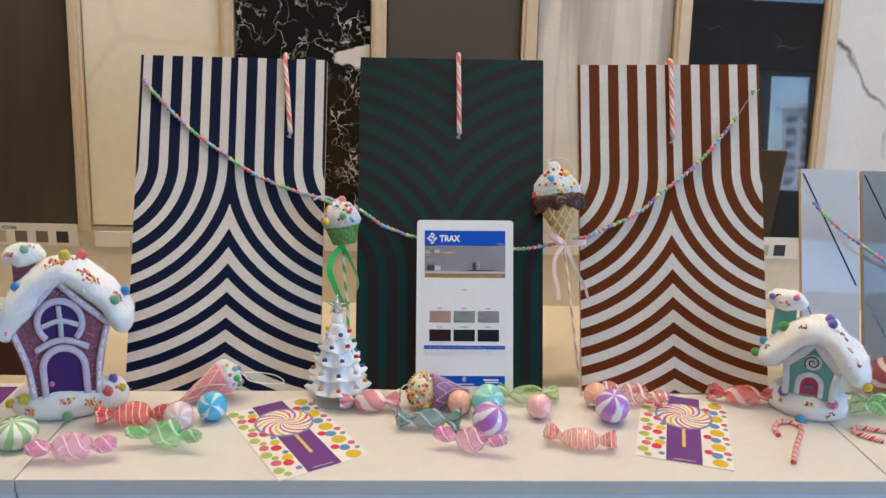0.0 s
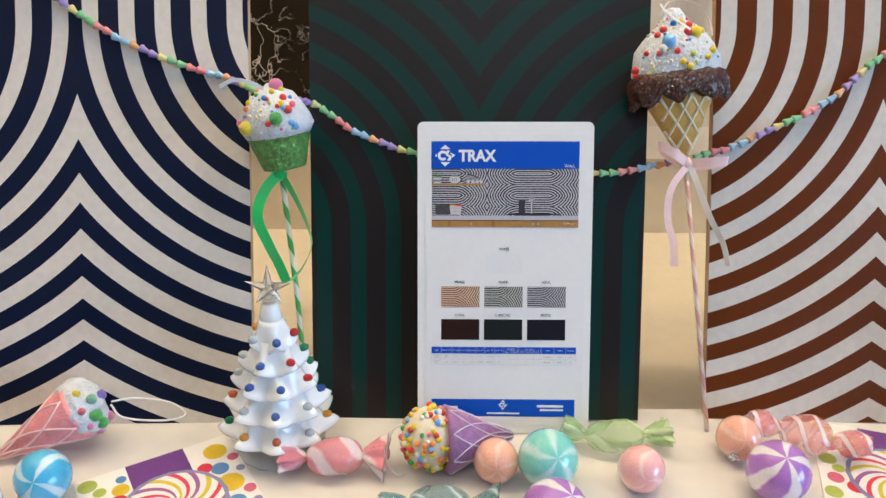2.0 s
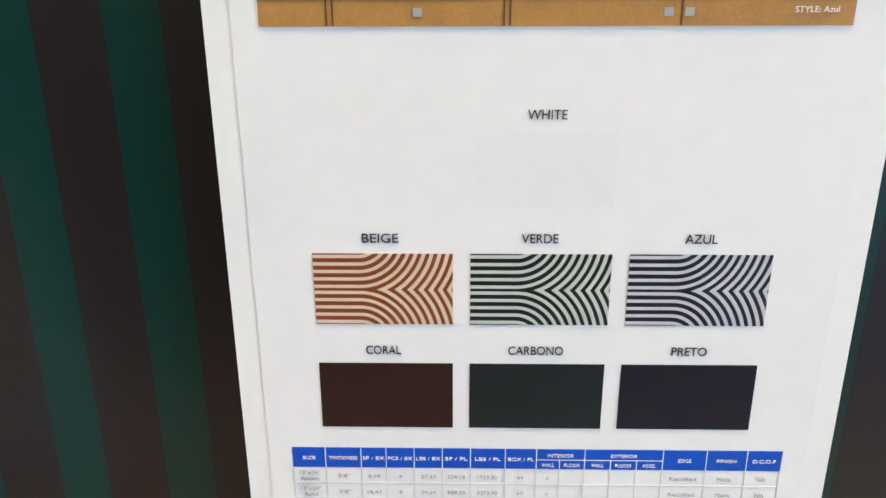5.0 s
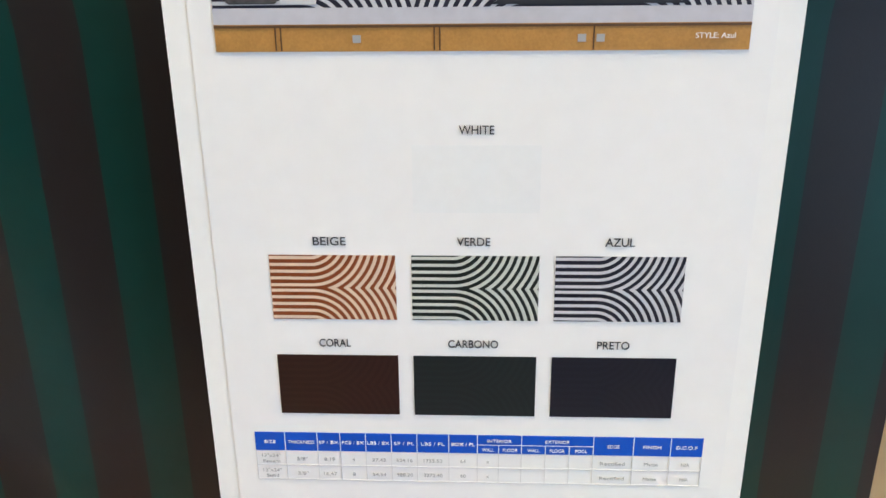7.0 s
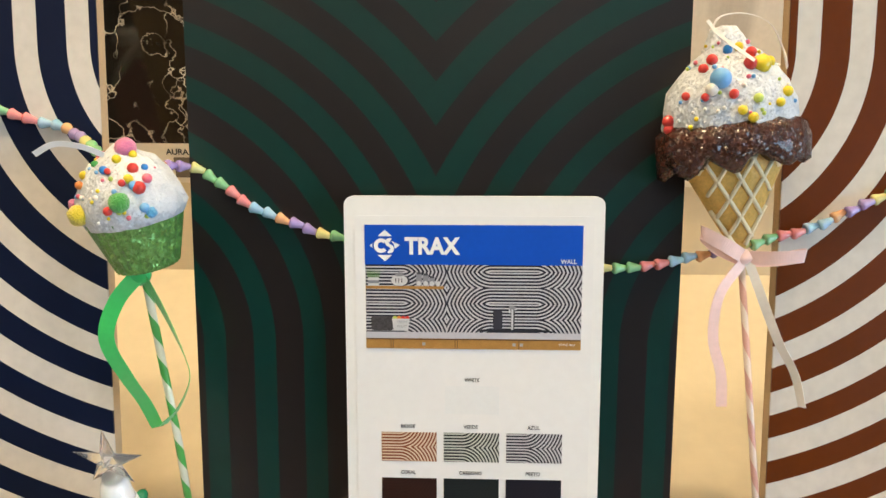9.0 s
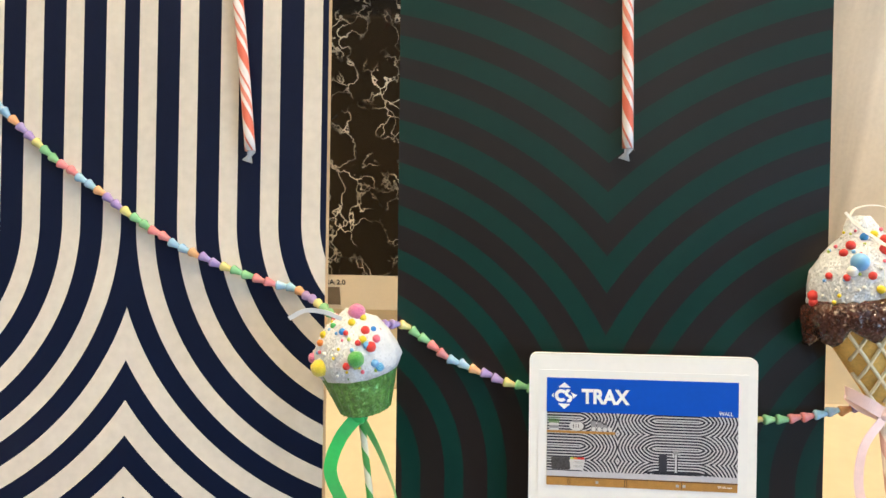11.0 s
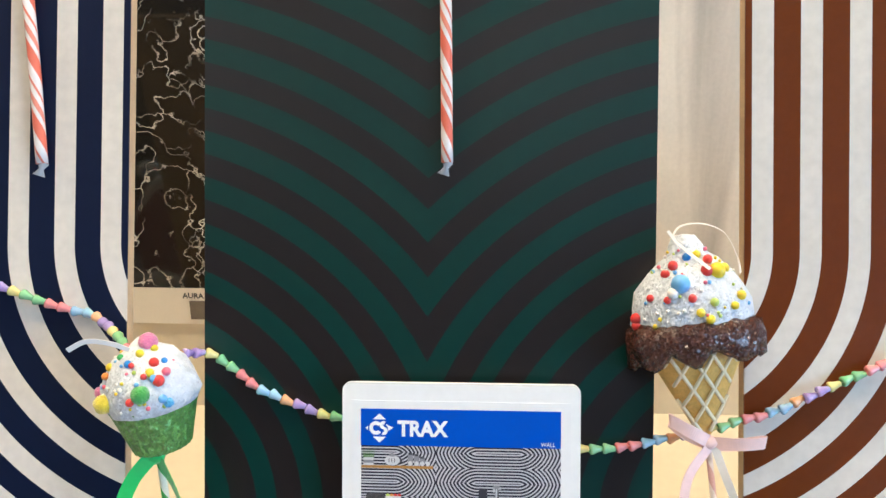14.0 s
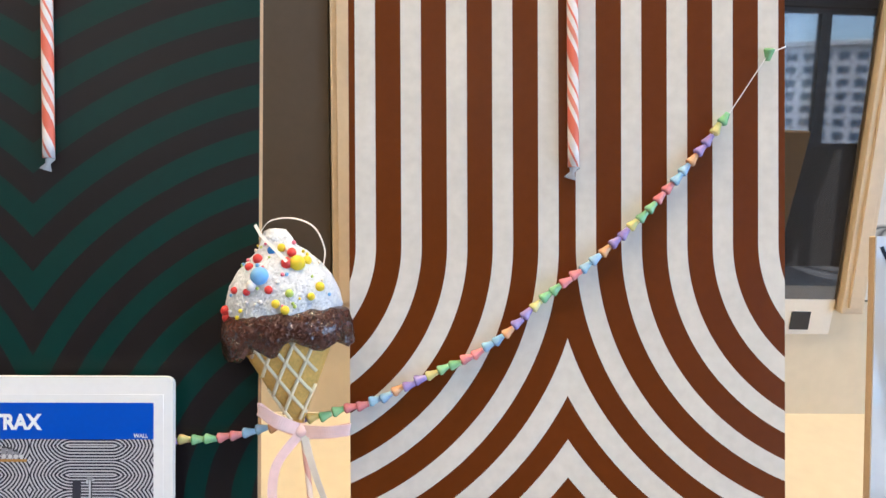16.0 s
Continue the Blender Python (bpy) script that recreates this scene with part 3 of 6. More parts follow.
def rack_label(x0, x1, words, wx, swatches, label, z0=0.996, z1=1.051):
    ob = thing("rack_label", BACK, label, "label", "labels under the wall tiles")
    part("card", box(x0, x1, 0.004, 0.0098, z0, z1, 0.0008, 1), LABEL_CARD, ob, smooth=False)
    if words:
        letters("lettering", words, wx, z1 - 0.0160, 0.0078, ob, INK_DARK, y=0.0036, bold=0.03, wide=0.045 if words[0] == "A" else 0.035)
    for sx, mat in swatches:
        part("swatch", box(sx, sx + 0.027, 0.0025, 0.0042, z1 - 0.047, z1 - 0.020), mat, ob, smooth=False)


rack_label(-0.472, -0.170, "AURA 2.0", -0.350, [(-0.341, TAUPE)], "cream label card with printed words and a grey swatch")
rack_label(-1.158, -0.850, "VOYAGE", -1.025, [(-1.043, SAND), (-0.995, TAUPE), (-0.947, TAUPE), (-0.900, BLACKISH)], "white label card with printed word and three dark swatches")
rack_label(-0.813, -0.510, "", 0, [(-0.730, SAND)], "white label card with one beige swatch", z1=1.033)
rack_label(-0.128, 0.172, "", 0, [(0.10, TAUPE)], "white label card with one taupe swatch")
rack_label(0.215, 0.524, "", 0, [(0.42, SAND)], "white label card with one sand swatch")
rack_label(0.568, 0.872, "", 0, [(0.772, SAND), (0.813, BLACKISH)], "white label card with a tan and a charcoal swatch")

# ---- display tables ----
TABLE = pose(0.028, 0.959, 0, 0, 0, 3.4)


def display_table(w0, w1, label):
    """A table module: white top over a framed white box; lengths run from the middle table's front line."""
    ob = thing("display_table", TABLE, label, "table", "display tables in a row")
    w0, w1 = w0 + 0.0012, w1 - 0.0012
    part("tabletop", box(w0, w1, 0.0, 0.306, 0.879, 0.90, 0.0015), WHITE_PAINT, ob, smooth=False)
    part("front_rail", box(w0, w1, 0.002, 0.022, 0.846, 0.8785, 0.002), TABLE_EDGE_DAYLIT, ob, smooth=False)
    # Solid strip with the gap's shade put into its dark colour.
    part("gap_shade_strip", box(w0 + 0.01, w1 - 0.01, 0.012, 0.29, 0.835, 0.846), GAP_SHADE_AND_PLINTH, ob, smooth=False)
    part("body", box(w0, w1, 0.004, 0.295, 0.05, 0.835, 0.002), TABLE_EDGE_DAYLIT, ob, smooth=False)
    part("plinth", box(w0 + 0.02, w1 - 0.02, 0.05, 0.29, 0.0, 0.05), GAP_SHADE_AND_PLINTH, ob, smooth=False)


display_table(-0.582, 0.642, "white laminate display table with a slim front rail")
display_table(-1.806, -0.582, "white laminate display table beside another one")
display_table(0.642, 1.866, "white laminate display table beside another one")


# ---- leaning sample tiles ----
def sample_tile(x, y, z, lean, roll, yaw, mat, label):
    ob = thing("sample_tile", pose(x, y, z, -lean, roll, yaw), label, "tile", "patterned sample tiles")
    w = TILE_W / 2
    part("tile_body", box(-w, w, 0.0016, 0.014, 0.004, TILE_H, 0.001, 1), TILE_BODY, ob, "unglazed tan tile body", False)
    part("glazed_face", box(-w, w, 0.0, 0.0016, 0.0, TILE_H), mat, ob, smooth=False)
    return ob


blue_tile = sample_tile(-0.3531, 1.2167, 0.9005, 21.03, 0.18, 4.58, BLUE_TILE, "large navy and ivory striped tile leaning upright on the table")
green_tile = sample_tile(0.0322, 1.2474, 0.9005, 18.66, -0.55, 2.14, GREEN_TILE, "large dark green and umber striped tile leaning upright")
red_tile = sample_tile(0.4294, 1.2648, 0.9012, 18.85, -1.65, 1.00, RED_TILE, "large rust and ivory striped tile leaning upright on the table")

# ---- the printed board ----
board = thing("sample_board", pose(0.0588, 1.2252, 0.9012, -19.0, -1.06, 1.2) @ Matrix.Scale(0.966, 4), "white rounded sample board with printed sheet leaning on a tile", "sign")
part("backing", slab(rounded(-0.0865, 0.0865, 0.0, 0.3135, 0.006), 0.0004, 0.006), BOARD_WHITE, board, smooth=False)
part("sheet", box(-0.0795, 0.0795, 0.0, 0.0004, 0.008, 0.3005), PAPER, board, smooth=False)
L, R = -0.0728, 0.0724


def flat(name, x0, x1, z0, z1, mat, level=1, label="", parent=None):
    return part(name, box(x0, x1, -0.00022 * level, 0.0, z0, z1), mat, parent or board, label, False)


header = flat("header", L, R, 0.2677, 0.2945, INK_BLUE, 1, "royal blue printed band")
letters("title", "TRAX", L + 0.0268, 0.2752, 0.0112, header, INK_WHITE, -0.0004, 0.0372, bold=0.055)
letters("lettering", "WALL", R - 0.0040, 0.2690, 0.0032, header, INK_WHITE, -0.0004, 0.0104, "RIGHT")


def emblem(cx, cz, s, mat, parent):
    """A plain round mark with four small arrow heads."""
    shapes = [slab([(cx - 0.55 * s, cz + 0.72 * s), (cx + 0.55 * s, cz + 0.72 * s), (cx, cz + 1.2 * s)], -0.0005, -0.0003),
              slab([(cx - 0.55 * s, cz - 0.72 * s), (cx, cz - 1.2 * s), (cx + 0.55 * s, cz - 0.72 * s)], -0.0005, -0.0003),
              slab([(cx - 1.15 * s, cz), (cx - 0.95 * s, cz - 0.2 * s), (cx - 0.95 * s, cz + 0.2 * s)], -0.0005, -0.0003),
              slab([(cx + 0.5 * s, cz + 0.35 * s), (cx + 1.15 * s, cz + 0.05 * s), (cx + 0.75 * s, cz - 0.25 * s), (cx + 0.7 * s, cz + 0.1 * s)], -0.0005, -0.0003)]
    def bow(ox, oz, r0, r1, a0, a1, n=16):
        arc = [radians(a0 + (a1 - a0) * k / n) for k in range(n + 1)]
        pts = [(cx + s * (ox + r1 * math.cos(a)), cz + s * (oz + r1 * math.sin(a))) for a in arc]
        return slab(pts + [(cx + s * (ox + r0 * math.cos(a)), cz + s * (oz + r0 * math.sin(a))) for a in arc[::-1]], -0.0005, -0.0003)
    shapes += [bow(-0.28, 0.0, 0.26, 0.56, 42, 318), bow(0.36, 0.24, 0.06, 0.34, 60, 270), bow(0.36, -0.24, 0.06, 0.34, -120, 90)]
    part("emblem", merged(*shapes), mat, parent, smooth=False)


emblem(L + 0.0136, 0.2805, 0.0088, INK_WHITE, header)


# the kitchen picture: oval bars, shelf, counter, drawers, tap and pots, all printed flat
def oval_bars(name, w, row, cx, cz):
    m = material(name, rough=0.4, vary=0)
    nt = m.node_tree
    x, y, z = axes(nt)
    px = math_node(nt, "PINGPONG", math_node(nt, "ADD", math_node(nt, "SUBTRACT", x, cx), 20 * w), w)
    pz = math_node(nt, "PINGPONG", math_node(nt, "ADD", math_node(nt, "SUBTRACT", z, cz), 20 * row), row)
    mask = bars(nt, math_node(nt, "SUBTRACT", TILE_W / 2, math_node(nt, "MULTIPLY", pz, TILE_W / 2 / row)), math_node(nt, "MULTIPLY", px, TILE_H / w))
    nt.links.new(blend(nt, mask, (0.52, 0.52, 0.56), (0.010, 0.010, 0.024)), nt.nodes["Principled BSDF"].inputs["Base Color"])
    return m


photo = flat("kitchen_picture", L + 0.0004, R, 0.2215, 0.2677, oval_bars("printed_oval_bars", 0.0450, 0.0108, L + 0.1000, 0.2630), 1, "printed picture of striped kitchen wall")
OAK = material("printed_oak", (0.42, 0.22, 0.055), 0.45, vary=0.12, scale=150)
flat("counter", L + 0.0004, R, 0.2172, 0.2216, material("printed_counter", (0.5, 0.5, 0.56), 0.4), 2, parent=photo)
flat("drawer_front", L + 0.0004, R, 0.2101, 0.2173, OAK, 2, "printed oak drawer fronts", photo)
GAP = material("printed_shadow_line", (0.10, 0.05, 0.02), 0.5)
flat("drawer_gap", L + 0.0004, R, 0.2164, 0.2171, GAP, 3, parent=photo)
for gx in (0.0170, 0.0185, 0.0605, 0.0620, 0.1035):
    flat("drawer_gap", L + gx, L + gx + 0.0004, 0.2103, 0.2166, GAP, 3, parent=photo)
for gx in (0.0395, 0.1005, 0.1055):
    flat("pull", L + gx - 0.0011, L + gx + 0.0011, 0.2124, 0.2144, INK_GREY, 3, parent=photo)
flat("shelf", L + 0.0004, L + 0.0530, 0.2512, 0.2532, OAK, 2, "printed oak shelf", photo)
PIC_WHITE = material("printed_white", (0.60, 0.60, 0.62), 0.45)
PIC_STEEL = material("printed_steel", (0.26, 0.26, 0.29), 0.4)
PIC_GREEN = material("printed_green", (0.10, 0.22, 0.05), 0.45)
flat("plant_pot", L + 0.0020, L + 0.0095, 0.2532, 0.2590, PIC_WHITE, 2, parent=photo)
flat("pot_band", L + 0.0020, L + 0.0095, 0.2550, 0.2570, PIC_STEEL, 3, parent=photo)
for k in range(6):
    part("leaf", slab([(L + 0.0022 + k * 0.0013, 0.2590), (L + 0.0032 + k * 0.0013, 0.2590), (L + 0.0016 + k * 0.0017, 0.2655)], -0.0005, 0), PIC_GREEN, photo, smooth=False)
PIC_SHADE = material("printed_dark_grey", (0.055, 0.055, 0.065), 0.5)


def disc(x, z, rx, rz, n=20):
    return [(L + x + rx * math.cos(2 * math.pi * k / n), z + rz * math.sin(2 * math.pi * k / n)) for k in range(n)]


part("jar_shade", slab(disc(0.0240, 0.2568, 0.0064, 0.0039), -0.00045, 0), PIC_SHADE, photo, smooth=False)
part("jar", slab(disc(0.0232, 0.2570, 0.0056, 0.0038), -0.0005, 0), PIC_WHITE, photo, smooth=False)
part("jar_lid", slab(disc(0.0232, 0.2606, 0.0034, 0.0008), -0.00055, 0), PIC_STEEL, photo, smooth=False)
part("jar_knob", slab(disc(0.0232, 0.2622, 0.0007, 0.0009), -0.00055, 0), PIC_STEEL, photo, smooth=False)
for gx in (0.0206, 0.0226, 0.0246):
    flat("jar_mark", L + gx, L + gx + 0.0005, 0.2556, 0.2584, PIC_SHADE, 3, parent=photo)
for gx, tall in ((0.0345, 0.0088), (0.0390, 0.0080), (0.0432, 0.0062)):
    part("glass_jar", slab(rounded(L + gx, L + gx + 0.0038, 0.2533, 0.2533 + tall, 0.0012), -0.00045, 0), PIC_STEEL, photo, smooth=False)
    part("jar_filling", slab(disc(gx + 0.0019, 0.2550, 0.0016, 0.0017), -0.0005, 0), PIC_WHITE, photo, smooth=False)
    flat("jar_cap", L + gx + 0.0004, L + gx + 0.0034, 0.2533 + tall - 0.0008, 0.2533 + tall + 0.0006, PIC_SHADE, 3, parent=photo)
part("egg", slab(disc(0.0492, 0.2548, 0.0015, 0.0017), -0.0005, 0), PIC_WHITE, photo, smooth=False)
part("wire_basket", slab(rounded(L + 0.0040, L + 0.0185, 0.2226, 0.2325, 0.0015), -0.0005, 0), material("printed_basket", (0.07, 0.065, 0.07), 0.5, vary=0.5, scale=900), photo, smooth=False)
part("fruit_bowl", slab([(L + 0.0180, 0.2308), (L + 0.0300, 0.2308), (L + 0.0288, 0.2226), (L + 0.0192, 0.2226)], -0.0006, 0), PIC_WHITE, photo, smooth=False)
for k, c in enumerate(("lime", "orange", "red", "red")):
    part("fruit", slab([(L + 0.0200 + k * 0.0028 + 0.0014 * math.cos(a), 0.2312 + 0.0014 * math.sin(a)) for a in (k2 * math.pi / 6 for k2 in range(12))], -0.0005, 0), SWEETS[c], photo, smooth=False)
letters("lettering", "FRESH", L + 0.0215, 0.2280, 0.0016, photo, INK_GREY, -0.0008, 0.0066)
letters("lettering", "FRUIT", L + 0.0215, 0.2248, 0.0016, photo, INK_GREY, -0.0008, 0.0066)
part("sink", slab([(L + 0.0760, 0.2222), (L + 0.0785, 0.2238), (L + 0.1230, 0.2238), (L + 0.1290, 0.2222)], -0.0005, 0), INK_DARK, photo, smooth=False)
part("tap_shadow", slab(rounded(L + 0.0862, L + 0.0925, 0.2238, 0.2372, 0.0016), -0.0004, 0), material("printed_shade", (0.035, 0.035, 0.05), 0.5), photo, smooth=False)
PIC_CHROME = material("printed_chrome", (0.58, 0.59, 0.64), 0.4)
flat("tap_dark_side", L + 0.0982, L + 0.1006, 0.2238, 0.2388, PIC_SHADE, 3, parent=photo)
flat("tap", L + 0.0984, L + 0.0998, 0.2238, 0.2388, PIC_CHROME, 4, parent=photo)
part("tap_spout", slab([(L + 0.0968, 0.2380), (L + 0.1004, 0.2378), (L + 0.1018, 0.2394), (L + 0.0984, 0.2404), (L + 0.0968, 0.2396)], -0.0010, 0), PIC_STEEL, photo, smooth=False)
part("tap_head", slab(rounded(L + 0.0966, L + 0.0978, 0.2352, 0.2390, 0.0005), -0.0010, 0), PIC_CHROME, photo, smooth=False)
flat("tap_lever", L + 0.1004, L + 0.1022, 0.2374, 0.2379, PIC_CHROME, 4, parent=photo)
letters("lettering", "STYLE: Azul", R - 0.0040, 0.2132, 0.0015, photo, INK_WHITE, -0.0008, 0.0105, "RIGHT")

letters("lettering", "WHITE", -0.0005, 0.1872, 0.0026, board, INK_DARK, wide=0.0100, align="CENTER")
flat("swatch", -0.0190, 0.0180, 0.1640, 0.1840, PAPER_GREY, 0.3, "pale white tile sample print")
SW, SH = 0.0382, 0.0209
NAMES = (("BEIGE", "VERDE", "AZUL"), ("CORAL", "CARBONO", "PRETO"))
INKS = ((small_print("beige_sample", (0.20, 0.052, 0.014), (0.66, 0.52, 0.40), SW, SH), small_print("green_sample", (0.010, 0.014, 0.012), (0.54, 0.56, 0.52), SW, SH),
         small_print("blue_sample", (0.012, 0.012, 0.022), (0.54, 0.54, 0.58), SW, SH)),
        (small_print("coral_sample", (0.020, 0.006, 0.004), (0.026, 0.009, 0.006), SW, SH), small_print("carbon_sample", (0.008, 0.012, 0.013), (0.010, 0.015, 0.016), SW, SH),
         small_print("black_sample", (0.007, 0.007, 0.014), (0.009, 0.009, 0.017), SW, SH)))
for r, (top, lift) in enumerate(((0.1507, 0.0032), (0.1175, 0.0030))):
    for c in range(3):
        cx = -0.0628 + SW / 2 + c * 0.0430
        part("swatch", box(-SW / 2, SW / 2, -0.0003, 0.0, -SH / 2, SH / 2), INKS[r][c], board, NAMES[r][c].lower() + " coloured tile sample print", False, Matrix.Translation((cx, 0, top - SH / 2)))
        letters("lettering", NAMES[r][c], cx - 0.0005, top + lift, 0.0027, board, INK_DARK, align="CENTER", wide={5: 0.0098, 4: 0.0086, 7: 0.0154}[len(NAMES[r][c])])
# the table of sizes
TL, TR, TT = -0.0725, 0.0725, 0.0893
table_head = flat("table_head", TL, TR, TT - 0.0068, TT, INK_BLUE, 1, "blue printed table heading")
WIDTHS = (0.0100, 0.0108, 0.0076, 0.0085, 0.0085, 0.0085, 0.0105, 0.0094, 0.0070, 0.0075, 0.0078, 0.0078, 0.0078, 0.0130, 0.0120, 0.0103)
unit = (TR - TL) / sum(WIDTHS)
edges = [TL]
for w in WIDTHS:
    edges.append(edges[-1] + w * unit)
HEADS = ("SIZE", "THICKNESS", "SF / BX", "PCS / BX", "LBS / BX", "SF / PL", "LBS / PL", "BOX / PL", "WALL", "FLOOR", "WALL", "FLOOR", "POOL", "EDGE", "FINISH", "D.C.O.F")
for i, w in enumerate(HEADS):
    mid, low = (edges[i] + edges[i + 1]) / 2, 8 <= i <= 12
    letters("lettering", w, mid, TT - (0.0059 if low else 0.0040), 0.0012, table_head, INK_WHITE, -0.0004, min(0.00095 * len(w), (edges[i + 1] - edges[i]) * 0.86), "CENTER")
letters("lettering", "INTERIOR", (edges[8] + edges[10]) / 2, TT - 0.0026, 0.0012, table_head, INK_WHITE, -0.0004, 0.0078, "CENTER")
letters("lettering", "EXTERIOR", (edges[10] + edges[13]) / 2, TT - 0.0026, 0.0012, table_head, INK_WHITE, -0.0004, 0.0078, "CENTER")
for i in range(1, 16):
    part("rule", box(edges[i] - 0.00012, edges[i] + 0.00012, -0.0003, 0, TT - 0.0068, TT - (0.0036 if i in (9, 11, 12) else 0)), INK_WHITE, table_head, smooth=False)
part("rule", box(edges[8], edges[13], -0.0003, 0, TT - 0.0037, TT - 0.0035), INK_WHITE, table_head, smooth=False)
ROWS_TEXT = (("13\"x24\"", "3/8\"", "8.19", "4", "27.43", "524.16", "1755.52", "64", "x", "", "", "", "", "Rectified", "Matte", "N/A"),
             ("13\"x24\"", "3/8\"", "16.47", "8", "54.54", "988.20", "3272.40", "60", "x", "", "", "", "", "Rectified", "Matte", "N/A"))
PALE_RULE = material("pale_rule", (0.62, 0.62, 0.64), 0.5)
for r, words in enumerate(ROWS_TEXT):
    z = TT - 0.0068 - 0.0056 * (r + 1)
    flat("rule", TL, TR, z - 0.0001, z + 0.0001, PALE_RULE, 1)
    for i, w in enumerate(words):
        if w:
            letters("lettering", w, (edges[i] + edges[i + 1]) / 2, z + (0.0031 if i == 0 else 0.0020), 0.0013, board, INK_GREY, -0.0004, min(0.00088 * len(w), (edges[i + 1] - edges[i]) * 0.8), "CENTER")
    letters("lettering", ("Pattern", "Solid")[r], (edges[0] + edges[1]) / 2, z + 0.0010, 0.0012, board, INK_GREY, -0.0004, (0.0056, 0.0040)[r], "CENTER")
for e in edges:
    flat("rule", e - 0.0001, e + 0.0001, TT - 0.0068 - 0.0112, TT - 0.0068, PALE_RULE, 1)
footer = flat("footer", L + 0.0004, R - 0.0004, 0.0178, 0.0356, INK_BLUE, 1, "royal blue printed band")
emblem(-0.0003, 0.0298, 0.0042, INK_WHITE, footer)
for x0, x1, z0, z1 in ((-0.064, -0.046, 0.0256, 0.0284), (0.034, 0.0605, 0.0275, 0.0298), (0.037, 0.0605, 0.0238, 0.0256), (-0.0165, 0.0165, 0.0203, 0.0219)):
    part("text_bar", box(x0, x1, -0.0004, 0, z0, z1), INK_WHITE, footer, smooth=False)


# ---- peppermint canes ----
def hung_cane(tile, x, drift, label):
    """A cane hooked over the top edge of a leaning tile, in the tile's own plane."""
    ob = thing("candy_cane", tile.matrix_basis @ pose(x, 0, TILE_H), label, "candy cane", "canes hooked over the tiles")
    r, h = 0.0043, 0.0140
    pts = [(-drift, -r - 0.0006, -0.136), (-drift * 0.5, -r - 0.0006, -0.068), (0, -r - 0.0006, -0.008)]
    pts += [(0, 0.007 - (0.007 + r + 0.0006) * math.cos(a), -0.004 + h * math.sin(a)) for a in (radians(d) for d in (20, 50, 90, 130, 160))]
    pts += [(0, 0.014 + r + 0.002, -0.006), (0, 0.014 + r + 0.003, -0.02)]
    part("stick", tube(smooth_path(pts, 6), r, 14), HUNG_CANE, ob)
    part("wrap_end", roughen(lathe([(0.0, 0.004), (0.0042, 0.002), (0.002, -0.003), (0.0045, -0.008), (0, -0.008)], 10), 0.001, 300), FROSTED, ob, "crimped clear wrapper end",
         m=pose(-drift, -r, -0.137, 0, 18))
    return ob


hung_cane(blue_tile, 0.0895, -0.0125, "red and white striped candy cane hooked over the navy tile")
hung_cane(green_tile, 0.0115, -0.002, "red and white striped candy cane hooked over the green tile")
hung_cane(red_tile, 0.0035, -0.0005, "red and white striped candy cane hooked over the rust tile")


def lying_cane(pts, label):
    ob = thing("candy_cane", pose(*pts[0], 0.9), label, "candy cane", "canes lying on the table")
    part("stick", tube(smooth_path([(x - pts[0][0], y - pts[0][1], 0.0042) for x, y in pts], 8), 0.0041, 14), CANE, ob)


lying_cane([(0.552, 1.118), (0.556, 1.143), (0.573, 1.163), (0.592, 1.160), (0.597, 1.140), (0.566, 1.083), (0.541, 1.034)], "red and white striped candy cane lying on the table")
lying_cane([(0.712, 1.108), (0.689, 1.123), (0.680, 1.139), (0.691, 1.152), (0.727, 1.142), (0.790, 1.121)], "red and white candy cane lying beside the small house")

# ---- garland of beads ----
ORDER = ("purple", "purple", "yellow", "green", "green", "pink", "pink", "blue", "blue", "orange")
bead_meshes = {}
for k, mat in BEADS.items():
    b = mesh_object("bead", lathe([(0.0, -0.0052), (0.0020, -0.0052), (0.0023, -0.0034), (0.0030, -0.0006), (0.0040, 0.0022), (0.0039, 0.0034), (0.0030, 0.0042), (0.0, 0.0034)], 10), mat)
    bead_meshes[k] = b.data
    bpy.data.objects.remove(b)


def garland(points, label, first=0, tail=None):
    origin = Vector(points[0])
    ob = thing("bead_garland", Matrix.Translation(origin), label, "garland", "bead garlands")
    path = [p - origin for p in smooth_path(points, 30)]
    part("thread", tube(path[::6] + ([Vector(tail[0]) - origin, Vector(tail[1]) - origin] if tail else []), 0.0004, 5), STRING, ob, "thin clear thread")
    run, step, k = 0.0, 0.0094, first
    for a, b in zip(path, path[1:]):
        d = (b - a).length
        while run <= d:
            o = new("bead", bead_meshes[ORDER[k % 10]])
            o.parent = ob
            wob = Vector((0, random.uniform(-0.0008, 0.0008), random.uniform(-0.0006, 0.0006)))
            turn = (a - b).normalized().to_track_quat("Z", "X").to_matrix().to_4x4()
            o.matrix_basis = Matrix.Translation(a.lerp(b, run / d) + wob) @ turn @ pose(0, 0, 0, random.uniform(-8, 8), random.uniform(-8, 8), random.uniform(0, 360))
            run += step
            k += 1
        run -= d
    if tail:
        o = new("bead", bead_meshes["green"])
        o.parent = ob
        o.matrix_basis = Matrix.Translation(Vector(tail[0]) - origin)
    return ob


def on_tile(tile, pts, off=0.0055):
    return [tile.matrix_basis @ Vector((x, -off, z)) for x, z in pts]


